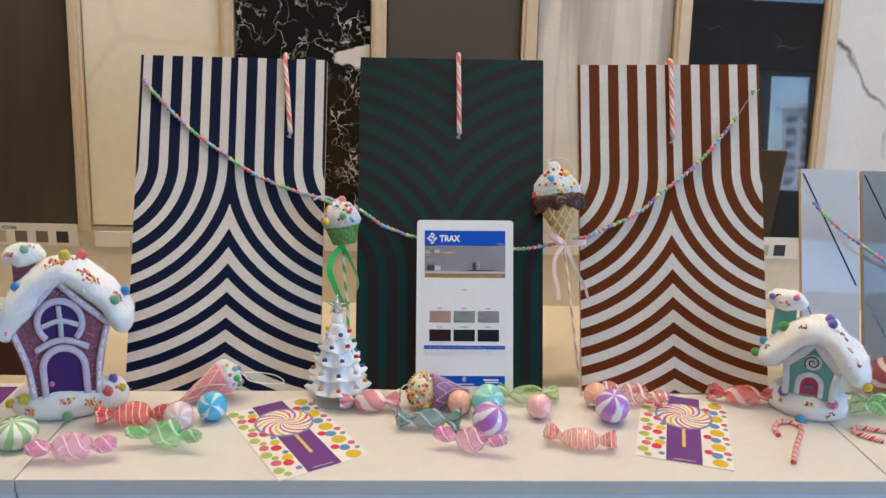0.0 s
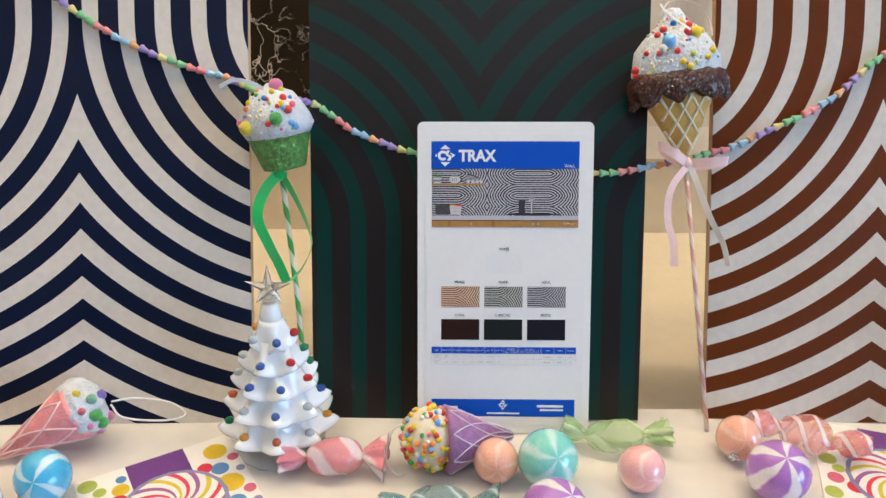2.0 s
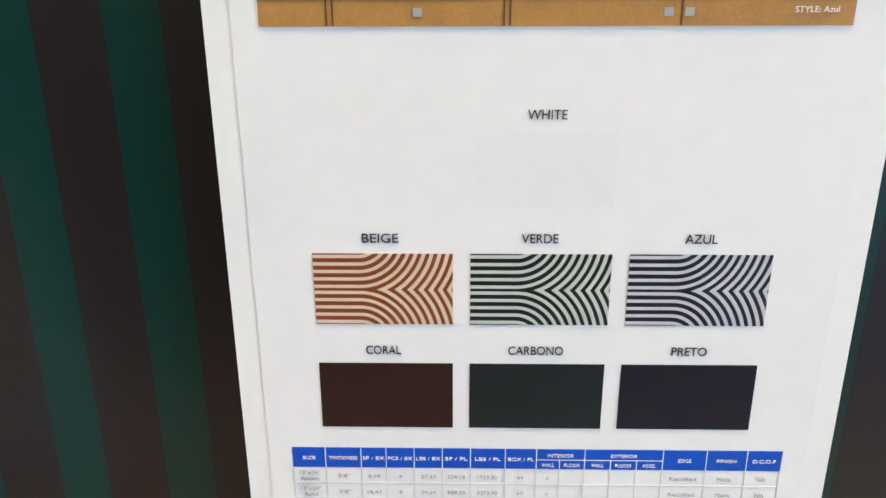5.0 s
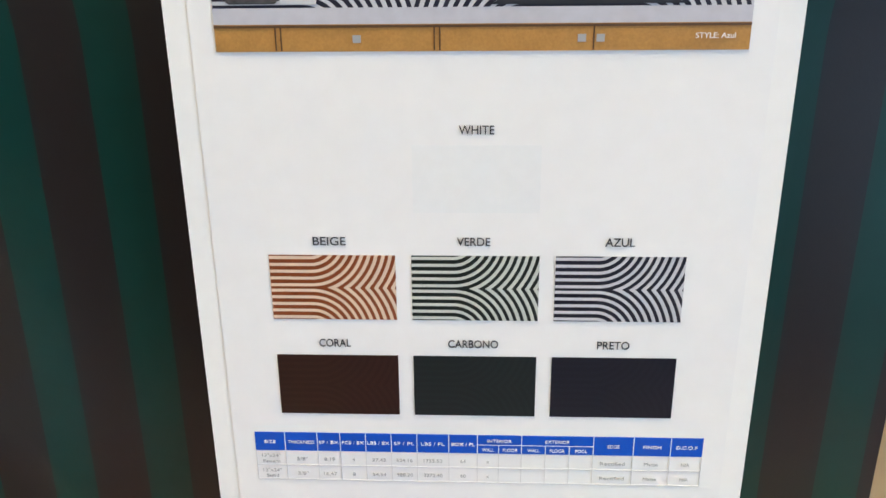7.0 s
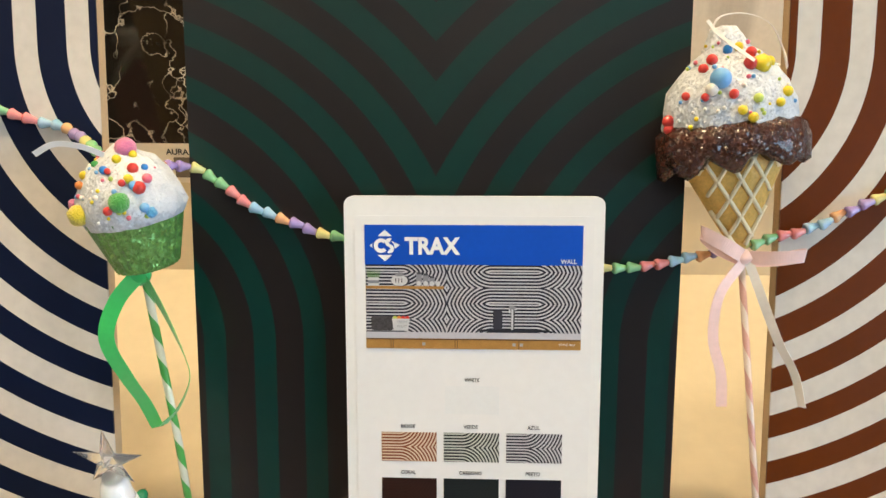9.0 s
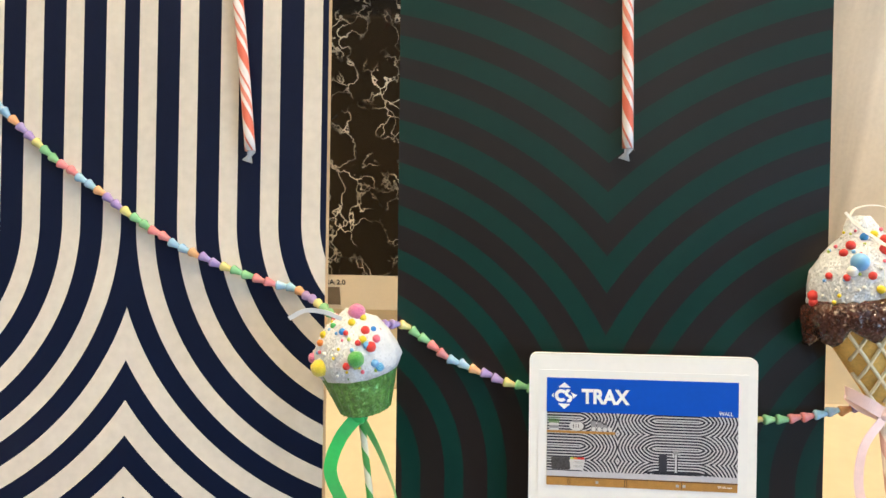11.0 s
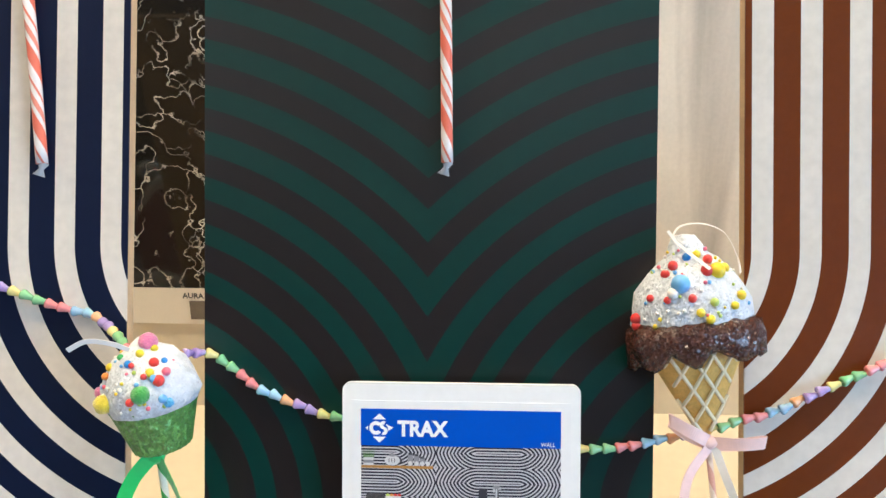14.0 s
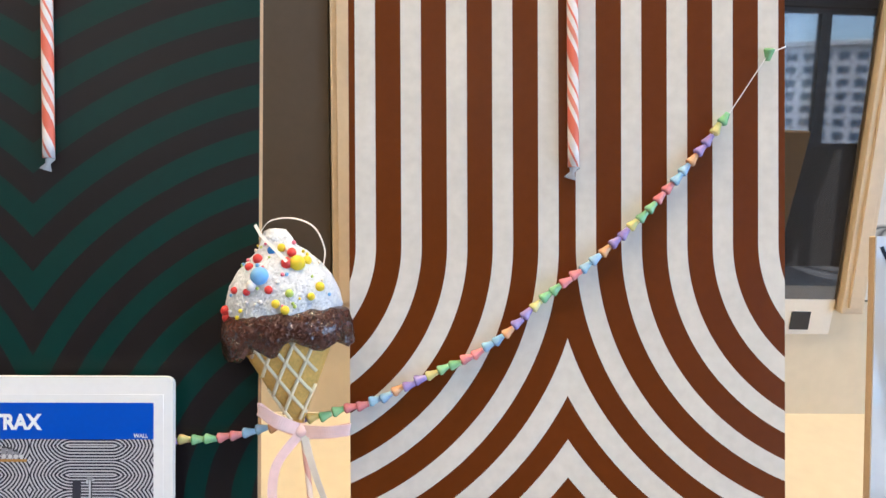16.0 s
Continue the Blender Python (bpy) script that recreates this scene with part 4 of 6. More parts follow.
garland(on_tile(blue_tile, [(-0.154, 0.537), (-0.140, 0.521), (-0.0777, 0.459), (-0.0161, 0.413), (0.0441, 0.3744), (0.1079, 0.3488), (0.144, 0.339)])
        + [Vector((-0.165, 1.3, 1.212))] + on_tile(green_tile, [(-0.158, 0.312), (-0.1185, 0.2862), (-0.064, 0.2670), (0.02, 0.252), (0.1152, 0.2475), (0.1536, 0.2522)])
        + on_tile(red_tile, [(-0.1547, 0.2752), (-0.1121, 0.2935), (-0.0609, 0.3177), (-0.0183, 0.3538), (0.0328, 0.394), (0.0755, 0.4365), (0.1196, 0.4905)]),
        "pastel plastic bead garland strung across the leaning tiles", 0, on_tile(red_tile, [(0.1493, 0.5352), (0.162, 0.5405)]))


# ---- sweets on the table ----
def wrapped_candy(x, y, yaw, length, r, mat, label, lobes=4, knob=False, tilt=0.0, roll=0.0, bulb=0.78, share=0.27):
    """A twisted sweet lying along its own x: a softly fluted round body and two pinched, hollow, pleated wrapper ends."""
    ob = thing("wrapped_candy", pose(x, y, 0.9 + r * 0.97, 0, 0, yaw), label, "candy ornament", "wrapped sweets on the table")
    body, fan = length * share, length * 0.5
    rnd = random.Random(int(1000 * (x + 2 * y)))

    def skin(rings_of, count, n=40):
        bm = bmesh.new()
        rings = []
        for px, q, f, flat, lean, twist in rings_of:
            ring = []
            for k in range(n):
                a = 2 * math.pi * k / n
                rr = q * (1 + f * math.cos(count * (a + twist * px)))
                ring.append(bm.verts.new((px + lean * math.sin(a), rr * math.cos(a), rr * math.sin(a) * flat)))
            rings.append(ring)
        for a, b in zip(rings, rings[1:]):
            for k in range(n):
                bm.faces.new((a[k], a[(k + 1) % n], b[(k + 1) % n], b[k]))
        bm.faces.new(rings[0]), bm.faces.new(rings[-1])
        return bm

    def belly(p):
        t = abs(p / body)
        return r * (0.20 + 0.80 * max(0.0, 1 - t ** 2.2) ** 0.62)

    part("sweet_body", roughen(skin([(p, belly(p), 0.05, 1.0, 0.0, 22.0) for p in (-body + 2 * body * i / 28 for i in range(29))], lobes), 0.0007, 60, x * 9), mat, ob, m=pose(0, 0, 0, roll))
    for s in (-1, 1):
        rows = []
        wide, pleats = r * (bulb if knob else 0.95), rnd.choice((5, 6, 7))
        for inner in (0, 1):
            steps = range(15) if not inner else range(13, 3, -1)
            for i in steps:
                t = i / 14
                if knob:
                    q = r * 0.20 + wide * math.sin(math.pi * min(0.88 * t, 0.86)) ** 0.85 * 0.98 * (1.0 - 0.15 * t)
                    flat = 0.80
                else:
                    q = r * 0.20 + wide * t ** 0.85
                    flat = 1.0 - 0.45 * t
                q *= 0.90 if inner else 1.0
                rows.append((s * (body * 0.96 + (fan - body * 0.96) * t), q, (0.02 if knob else 0.06 + 0.16 * t), flat, s * 0.05 * r * t, 6.0))
        bend = pose(s * body * 0.96, 0, 0, rnd.uniform(-50, 50), 0, rnd.uniform(-16, 16)) @ pose(0, 0, 0, 0, -s * (rnd.uniform(2, 16) + tilt)) @ Matrix.Translation((-s * body * 0.96, 0, 0))
        end = skin(rows, pleats)
        bmesh.ops.transform(end, matrix=bend, verts=end.verts)
        low = min(v.co.z for v in end.verts)
        if low < -r * 0.96:
            bmesh.ops.translate(end, vec=(0, 0, -r * 0.96 - low), verts=end.verts)
        part("wrapper_end", roughen(end, 0.0009, 150, x), mat, ob)
    return ob


PALE = (0.90, 0.82, 0.84)
MAUVE_T = twisted("mauve_pink_clear_plastic", (0.94, 0.28, 0.58), PALE, 4, 55, 0.16, 0.66)
RED_T = twisted("coral_red_clear_plastic", (0.94, 0.12, 0.08), (0.95, 0.74, 0.70), 1, 100, 0.16, 0.46)
FLAME_T = twisted("bright_coral_red_plastic", (0.90, 0.15, 0.11), (0.90, 0.62, 0.60), 2, 22, 0.28, 0.50)
GREEN_T = twisted("green_clear_plastic", (0.26, 0.72, 0.22), (0.62, 0.86, 0.56), 4, 40, 0.20, 0.64)
ROSE_T = twisted("rose_swirl_plastic", (0.90, 0.32, 0.37), (0.88, 0.74, 0.78), 2, 24, 0.34, 0.42)
SLATE_T = twisted("slate_teal_swirl_plastic", (0.20, 0.36, 0.38), (0.58, 0.68, 0.70), 3, 30, 0.12, 0.45)
LIME_T = twisted("lime_clear_plastic", (0.40, 0.66, 0.20), (0.66, 0.82, 0.48), 2, 12, 0.25, 0.70)
CORAL_T = twisted("coral_clear_plastic", (0.95, 0.24, 0.20), (0.94, 0.74, 0.70), 1, 120, 0.20, 0.62)
BLUSH_T = twisted("blush_swirl_plastic", (0.93, 0.34, 0.32), PALE, 3, 50, 0.24, 0.62)
wrapped_candy(-0.498, 0.980, 8, 0.121, 0.0210, MAUVE_T, "clear pink wrapped candy ornament with white spiral lines", knob=True, bulb=0.50, share=0.23)
wrapped_candy(-0.455, 1.086, 8, 0.106, 0.0195, RED_T, "coral red wrapped candy ornament with thin stripes")
wrapped_candy(-0.380, 1.024, -6, 0.118, 0.0215, GREEN_T, "clear green wrapped candy ornament with pinched ends", knob=True, tilt=6, bulb=0.32, share=0.20)
wrapped_candy(-0.096, 1.162, 8, 0.096, 0.018, ROSE_T, "rose pink wrapped candy ornament with broad white stripes")
wrapped_candy(0.002, 1.108, 4, 0.098, 0.0165, SLATE_T, "slate teal wrapped candy ornament with white swirls", tilt=-6)
wrapped_candy(0.066, 1.042, -14, 0.112, 0.0190, MAUVE_T, "mauve pink wrapped candy ornament with white threads", knob=True, tilt=14, bulb=0.44, share=0.20)
wrapped_candy(0.164, 1.208, 5, 0.104, 0.0165, LIME_T, "clear lime wrapped candy ornament with flared ends", tilt=6)
wrapped_candy(0.231, 1.06, -10, 0.106, 0.017, CORAL_T, "coral wrapped candy ornament with white zigzag lines", tilt=12)
wrapped_candy(0.346, 1.218, -20, 0.114, 0.0195, BLUSH_T, "coral pink wrapped candy ornament lying against the rust tile", knob=True, tilt=8, bulb=0.52, share=0.21)
wrapped_candy(0.534, 1.232, -6, 0.110, 0.0175, FLAME_T, "bright coral red wrapped candy ornament beside the rust tile")
wrapped_candy(0.764, 1.206, 6, 0.112, 0.0215, GREEN_T, "clear green wrapped candy ornament beside the small house")


def bauble(x, y, r, mat, label, cap=None, tilt=(0, 0, 0), flat=1.0, parts=True):
    """A striped ball ornament; cap: the direction, in degrees round z, in which its metal cap points as it lies."""
    ob = thing("ball_ornament", pose(x, y, 0.9 + r * flat), label, "ball ornament", "round ornaments on the table")
    part("ball", ball(r, (0, 0, 0), (1, 1, flat), 32, 20), mat, ob, m=pose(0, 0, 0, *tilt))
    if cap is not None:
        m = pose(0, 0, 0, 0, 0, cap) @ pose(0, 0, 0, 0, 110)
        part("cap", lathe([(r * 0.16, r * 0.94), (r * 0.20, r * 0.98), (r * 0.20, r * 1.14), (r * 0.1, r * 1.18), (0, r * 1.18)], 16), SILVER, ob, "ribbed silver cap", m=m)
        part("loop", tube([(r * 0.1 * math.cos(a), 0, r * 1.24 + r * 0.1 * math.sin(a)) for a in (k * math.pi / 6 for k in range(13))], r * 0.02, 6, False), SILVER, ob, m=m)
    return ob


def swirl(name, light, dark, count, turn, duty=0.5, clear=0.0, soft=0.08):
    return twisted(name, light, dark, count, turn, duty, clear, "z", 0.14, soft)


VIOLET_S = swirl("violet_white_stripe", (0.42, 0.19, 0.62), (0.82, 0.78, 0.84), 5, 10.0, 0.36)
BLUE_S = swirl("blue_white_stripe", (0.10, 0.46, 0.76), (0.55, 0.74, 0.86), 4, 14.0, 0.26)
PEACH_S = swirl("peach_swirl", (0.86, 0.46, 0.34), (0.88, 0.62, 0.52), 5, 20.0, 0.2, 0, 0.2)
BLUSH_S = swirl("blush_swirl", (0.88, 0.48, 0.48), (0.90, 0.70, 0.66), 3, 30.0, 0.14, 0, 0.14)
ROSEW_S = swirl("rose_white_swirl", (0.86, 0.60, 0.64), (0.88, 0.82, 0.84), 6, 26.0, 0.4, 0.2, 0.3)
MINT_S = swirl("mint_white_swirl", (0.25, 0.66, 0.60), (0.58, 0.82, 0.78), 5, 15.0, 0.28, 0, 0.2)
LEAF_S = swirl("leaf_white_swirl", (0.36, 0.64, 0.30), (0.80, 0.84, 0.74), 8, 10.0, 0.5, 0.15)
WINE_S = swirl("wine_white_swirl", (0.30, 0.06, 0.07), (0.62, 0.48, 0.48), 7, 12.0, 0.30)
bauble(-0.339, 1.114, 0.0235, BLUE_S, "sky blue ball ornament with white stripes and silver cap", cap=-115, tilt=(60, 20, 0))
bauble(-0.381, 1.080, 0.0225, ROSEW_S, "pale rose ball ornament with white swirl stripes", tilt=(70, 0, 20))
bauble(0.050, 1.161, 0.0205, PEACH_S, "peach ball ornament with faint swirl lines", tilt=(75, 0, 0))
bauble(0.096, 1.158, 0.0270, MINT_S, "mint green and white peppermint ball ornament", tilt=(50, 0, 15))
bauble(0.096, 1.092, 0.0275, VIOLET_S, "glossy violet ball ornament with white bands", tilt=(15, 25, 0))
bauble(0.179, 1.157, 0.0210, BLUSH_S, "blush pink ball ornament with faint pale lines", tilt=(80, 0, 0))
bauble(0.279, 1.206, 0.0210, PEACH_S, "pale peach ball ornament with silver cap", cap=-115, tilt=(60, 0, 0))
bauble(0.296, 1.152, 0.0275, VIOLET_S, "glossy violet ball ornament with broad white bands", tilt=(10, -25, 60))
bauble(-0.596, 1.014, 0.031, LEAF_S, "flattened green and white peppermint ornament", tilt=(12, 0, 0), flat=0.66)
bauble(0.800, 1.262, 0.042, WINE_S, "large wine red and white peppermint ornament", tilt=(75, 0, 0))
bauble(-0.668, 1.052, 0.019, material("pewter_ball", (0.25, 0.24, 0.26), 0.3, metal=0.6), "small dull silver ball ornament")


def scatter(ob, name, places, size, kinds, label=""):
    """Loose tiny sprinkles of several colours: one joined part a colour."""
    for k, mat in enumerate(kinds):
        spots = places[k::len(kinds)]
        if spots:
            o = part(name, merged(*[ball(size * random.uniform(0.75, 1.25), p, (1, 1, 1), 8, 6) for p in spots]), mat, ob, label)
            o["kind"] = "stuff"


def on_dome(c, rx, ry, rz, n, low=0.1, front=True):
    out = []
    while len(out) < n:
        d = Vector((random.gauss(0, 1), random.gauss(0, 1), random.gauss(0, 1))).normalized()
        if d.z > low and (not front or d.y < 0.35):
            out.append(Vector(c) + Vector((d.x * rx, d.y * ry, d.z * rz)))
    return out


# pink waffle cone ornament lying on its side
pink_cone = thing("ice_cream_cone_ornament", pose(-0.410, 1.157, 0.9), "pink waffle cone ornament with sprinkled white scoop, lying down", "ice cream ornament")
PINK_WAFER = material("pink_glitter_wafer", (0.90, 0.36, 0.38), 0.4, vary=0.15, scale=120, bump=0.6, bump_scale=500)
ICING_PINK = material("pale_pink_icing_line", (0.90, 0.66, 0.66), 0.4)
lie = pose(0.002, 0, 0.006, 0, 66, 24)
part("cone", lathe([(0.0, 0.0), (0.003, 0.001), (0.0275, 0.080), (0.0285, 0.084), (0, 0.084)], 28), PINK_WAFER, pink_cone, m=lie)
for s in (-1, 1):
    for k in range(6):
        a0 = k * math.pi / 3
        pts = [((0.003 + 0.0248 * t) * math.cos(a0 + s * 1.6 * t), (0.003 + 0.0248 * t) * math.sin(a0 + s * 1.6 * t), 0.001 + 0.079 * t) for t in (i / 10 for i in range(11))]
        part("waffle_line", tube(pts, 0.0009, 6), ICING_PINK, pink_cone, m=lie)
part("scoop", roughen(ball(0.0275, (0, 0, 0.086), (1, 1, 0.72), 36, 24), 0.004, 80), GLITTER_WHITE, pink_cone, m=lie)
for p, k, r in (((0.002, -0.021, 0.098), "green", 0.0062), ((-0.012, -0.016, 0.103), "mint", 0.0048), ((0.014, -0.018, 0.097), "green", 0.0056), ((-0.022, -0.012, 0.094), "yellow", 0.004), ((-0.004, -0.004, 0.107), "violet", 0.005), ((0.018, -0.006, 0.101), "pink", 0.005), ((-0.010, -0.024, 0.092), "red", 0.0034), ((0.006, -0.027, 0.090), "pink", 0.0034), ((0.021, -0.016, 0.090), "pink", 0.0036)):
    part("gumdrop", ball(r, p, (1, 1, 1), 14, 10), POMPOM[k], pink_cone, m=lie)
part("hanging_loop", tube(smooth_path([(0.100, 0.034, 0.044), (0.114, 0.026, 0.036), (0.146, 0.034, 0.028), (0.165, 0.044, 0.028), (0.148, 0.052, 0.036), (0.116, 0.048, 0.042), (0.100, 0.036, 0.046)], 8), 0.0010, 8), WHITE_SATIN, pink_cone, "white cord loop")

# violet cone with a beaded scoop, lying on its side
bead_cone = thing("ice_cream_cone_ornament", pose(-0.010, 1.176, 0.9), "violet glitter cone ornament with a scoop of coloured beads", "ice cream ornament")
VIOLET_WAFER = material("violet_glitter_wafer", (0.34, 0.16, 0.38), 0.35, vary=0.3, scale=160, bump=0.7, bump_scale=700, coat=0.3)
lie2 = pose(0.012, 0, 0.030, 0, 94, 14)
part("cone", lathe([(0.030, 0.0), (0.031, 0.004), (0.012, 0.046), (0.003, 0.066), (0, 0.067)], 24), VIOLET_WAFER, bead_cone, m=lie2)
for k in range(8):
    a0 = k * math.pi / 4
    for s in (-1, 1):
        part("glitter_line", tube([((0.0315 - 0.0275 * t) * math.cos(a0 + s * 1.3 * t), (0.0315 - 0.0275 * t) * math.sin(a0 + s * 1.3 * t), 0.003 + 0.062 * t) for t in (i / 8 for i in range(9))], 0.0007, 5), LILAC_ROPE, bead_cone, m=lie2)
part("scoop", ball(0.028, (0, 0, 0.032), (0.9, 1, 1), 28, 18), material("cream_scoop", (0.78, 0.70, 0.55), 0.5, bump=0.4), bead_cone)
random.seed(5)
spots = on_dome((0, 0, 0.032), 0.0262, 0.029, 0.029, 170, -0.7, False)
scatter(bead_cone, "bead_coat", spots, 0.0027, [SWEETS[k] for k in ("yellow", "white", "sky", "yellow", "orange", "red", "green", "yellow", "pink")])
part("white_loop", tube(smooth_path([(-0.018, 0.008, 0.040), (-0.034, 0.004, 0.036), (-0.040, -0.010, 0.016), (-0.030, -0.018, 0.003), (-0.022, -0.016, 0.004)], 8), 0.0010, 8), WHITE_SATIN, bead_cone)


# ---- greeting cards ----
def card(x, y, yaw, label, seed):
    """A dotted card with a violet band and a lollipop printed on it; x to its right, y to its top."""
    ob = thing("greeting_card", pose(x, y, 0.9, 0, 0, yaw), label, "card", "dotted cards on the table")
    w, h, up = 0.0695, 0.114, pose(0, 0, 0, -90)
    part("card_stock", box(-w, w, -h, h, 0.0003, 0.0016), CARD_WHITE, ob, smooth=False)
    part("violet_band", box(-0.026, 0.026, -h + 0.0003, h - 0.0003, 0.0016, 0.0019), CARD_VIOLET, ob, smooth=False)
    rnd = random.Random(seed)
    right = ((0.051, 0.0, 0.0112, "yellow"), (0.048, -0.026, 0.0082, "blue"), (0.036, -0.018, 0.0068, "red"), (0.0632, -0.016, 0.0055, "pink"), (0.0645, -0.033, 0.0042, "slate"))
    left = ((-0.060, 0.0, 0.0082, "olive"), (-0.052, -0.014, 0.0056, "olive"), (-0.056, -0.028, 0.0076, "pink"), (-0.040, -0.035, 0.0080, "red"), (-0.0355, -0.020, 0.0080, "yellow"), (-0.0325, -0.005, 0.0048, "blue"))
    for spots, start in ((right, h - 0.020), (left, h - 0.010)):
        for row in range(6):
            for dx, dy, size, ink in spots:
                r = size * rnd.uniform(0.94, 1.05)
                cy = start - row * 0.0485 + dy + rnd.uniform(-0.001, 0.001)
                if abs(cy) + r < h - 0.0004:
                    part("dot", lathe([(r, 0.0016), (r, 0.0019), (0, 0.0019)], 20), CARD_INK[ink], ob, smooth=False, m=Matrix.Translation((dx, cy, 0)))
    part("lollipop_rim", lathe([(0.0, 0.0018), (0.046, 0.0018), (0.046, 0.0023), (0.0, 0.0023)], 40, lambda a, i: 1 + 0.012 * math.cos(18 * a)), CARD_INK["slate"], ob, smooth=False, m=Matrix.Translation((0, 0.040, 0)))
    part("lollipop", lathe([(0.0, 0.0022), (0.042, 0.0022), (0.042, 0.0027), (0.0, 0.0027)], 40), CARD_SWIRL, ob, smooth=False, m=Matrix.Translation((0, 0.040, 0)))
    part("lollipop_stick", box(-0.0026, 0.0026, -0.066, -0.003, 0.0018, 0.0022), CARD_INK["straw"], ob, smooth=False)
    part("text_bar", box(-0.016, 0.016, -h + 0.0070, -h + 0.0079, 0.0019, 0.0021), CARD_WHITE, ob, smooth=False)
    return ob


CARD_WHITE = material("white_card", (0.80, 0.77, 0.74), 0.45, vary=0.03)
CARD_VIOLET = material("violet_ink", (0.15, 0.045, 0.24), 0.4, vary=0.08)
CARD_INK = {k: material("card_ink_" + k, c, 0.45, vary=0.06) for k, c in dict(yellow=(0.66, 0.46, 0.01), red=(0.58, 0.03, 0.06), olive=(0.40, 0.46, 0.08), blue=(0.12, 0.26, 0.52),
                                                                              pink=(0.55, 0.12, 0.20), slate=(0.24, 0.24, 0.42), straw=(0.70, 0.52, 0.14)).items()}


def pinwheel(name):
    """White sweet with curved coloured blades."""
    m = material(name, rough=0.4, vary=0)
    nt = m.node_tree
    x, y, z = axes(nt)
    ang = math_node(nt, "DIVIDE", math_node(nt, "ARCTAN2", y, x), 2 * math.pi)
    r = math_node(nt, "SQRT", math_node(nt, "ADD", math_node(nt, "MULTIPLY", x, x), math_node(nt, "MULTIPLY", y, y)))
    turn = math_node(nt, "ADD", math_node(nt, "ADD", ang, math_node(nt, "MULTIPLY", r, -5.0)), 4.0)
    blade = math_node(nt, "LESS_THAN", math_node(nt, "FRACT", math_node(nt, "MULTIPLY", turn, 15.0)), 0.42)
    which = math_node(nt, "FRACT", math_node(nt, "MULTIPLY", math_node(nt, "FLOOR", math_node(nt, "MULTIPLY", turn, 15.0)), 0.3334))
    tint = blend(nt, math_node(nt, "GREATER_THAN", which, 0.3), (0.62, 0.05, 0.10), blend(nt, math_node(nt, "GREATER_THAN", which, 0.6), (0.62, 0.50, 0.03), (0.30, 0.12, 0.32)))
    weather(m, blend(nt, blade, (0.80, 0.77, 0.75), tint), 0.04, 40)
    return m


CARD_SWIRL = pinwheel("lollipop_pinwheel")
card(-0.203, 1.075, 34.0, "white dotted card with violet band and lollipop, flat on table", 3)
card(0.409, 1.137, -15.0, "white dotted card with violet band, flat before the rust tile", 8)


# ---- ceramic tree ----
tree = thing("ceramic_tree", pose(-0.154, 1.200, 0.9) @ Matrix.Scale(0.91, 4), "white glazed ceramic tree with coloured bulbs on clear base", "christmas tree")
TIERS = ((0.056, 0.026, 0.064), (0.049, 0.052, 0.088), (0.0405, 0.077, 0.111), (0.032, 0.100, 0.132), (0.0225, 0.121, 0.152))
part("base", lathe([(0.038, 0.0), (0.046, 0.001), (0.046, 0.004), (0.040, 0.008), (0.040, 0.026), (0.043, 0.030), (0, 0.030)], 48, lambda a, i: 1 + 0.02 * math.cos(14 * a)), FROSTED, tree, "clear ribbed plastic base")
rndt = random.Random(11)
bulb_no = 0
for t, (r, z0, z1) in enumerate(TIERS):
    n, ph = (9, 8, 7, 6, 5)[t], t * 0.6
    prof = [(r * 0.55, z0 + 0.008), (r * 0.90, z0 + 0.001), (r * 1.0, z0 + 0.0005), (r * 1.02, z0 + 0.003), (r * 0.95, z0 + 0.006), (r * 0.80, z0 + 0.010), (r * 0.68, z0 + 0.018), (r * 0.60, z0 + 0.026), (r * 0.52, z1)]
    edge_wave = (0.0, 0.10, 0.13, 0.13, 0.11, 0.07, 0.04, 0.02, 0.0)
    bm = lathe(prof, 108, lambda a, i, n=n, ph=ph, w=edge_wave: 1 + w[i] * (math.cos(n * (a + ph)) - 0.25))
    for v in bm.verts:
        q = math.hypot(v.co.x, v.co.y) / r
        if q > 0.6:
            a = math.atan2(v.co.y, v.co.x)
            v.co.z += min(1.0, (q - 0.6) / 0.4) * (0.0042 * math.cos(n * (a + ph)) + 0.0015)
    part("branch_tier", roughen(bm, 0.0008, 60, t), CERAMIC, tree)
    for k in range(n):
        a = -ph + 2 * math.pi * k / n
        m = Matrix.Translation((r * 0.86 * math.cos(a), r * 0.86 * math.sin(a), z0 + 0.0125)) @ Matrix.Rotation(a, 4, "Z") @ pose(0, 0, 0, 0, 66)
        part("bulb", lathe([(0, -0.003), (0.0040, -0.001), (0.0045, 0.0016), (0.0034, 0.0052), (0, 0.0078)], 14), BULBS[(bulb_no * 5 + t) % 6], tree, m=m)
        bulb_no += 1
part("crown", lathe([(0.0125, 0.146), (0.0105, 0.156), (0.0085, 0.166), (0.006, 0.169), (0, 0.170)], 24), CERAMIC, tree)
star = [((0.024 if k % 2 == 0 else 0.0085) * math.cos(math.pi / 2 + k * math.pi / 5), 0.184 + (0.026 if k == 0 else 0.021 if k % 2 == 0 else 0.0085) * math.sin(math.pi / 2 + k * math.pi / 5)) for k in range(10)]
sb = bmesh.new()
rim = [sb.verts.new((x, 0, z)) for x, z in star]
fr, bk = sb.verts.new((0, -0.006, 0.184)), sb.verts.new((0, 0.006, 0.184))
for k in range(10):
    sb.faces.new((rim[k], rim[(k + 1) % 10], fr)), sb.faces.new((rim[(k + 1) % 10], rim[k], bk))
part("star", sb, CLEAR, tree, "clear plastic star", smooth=False)
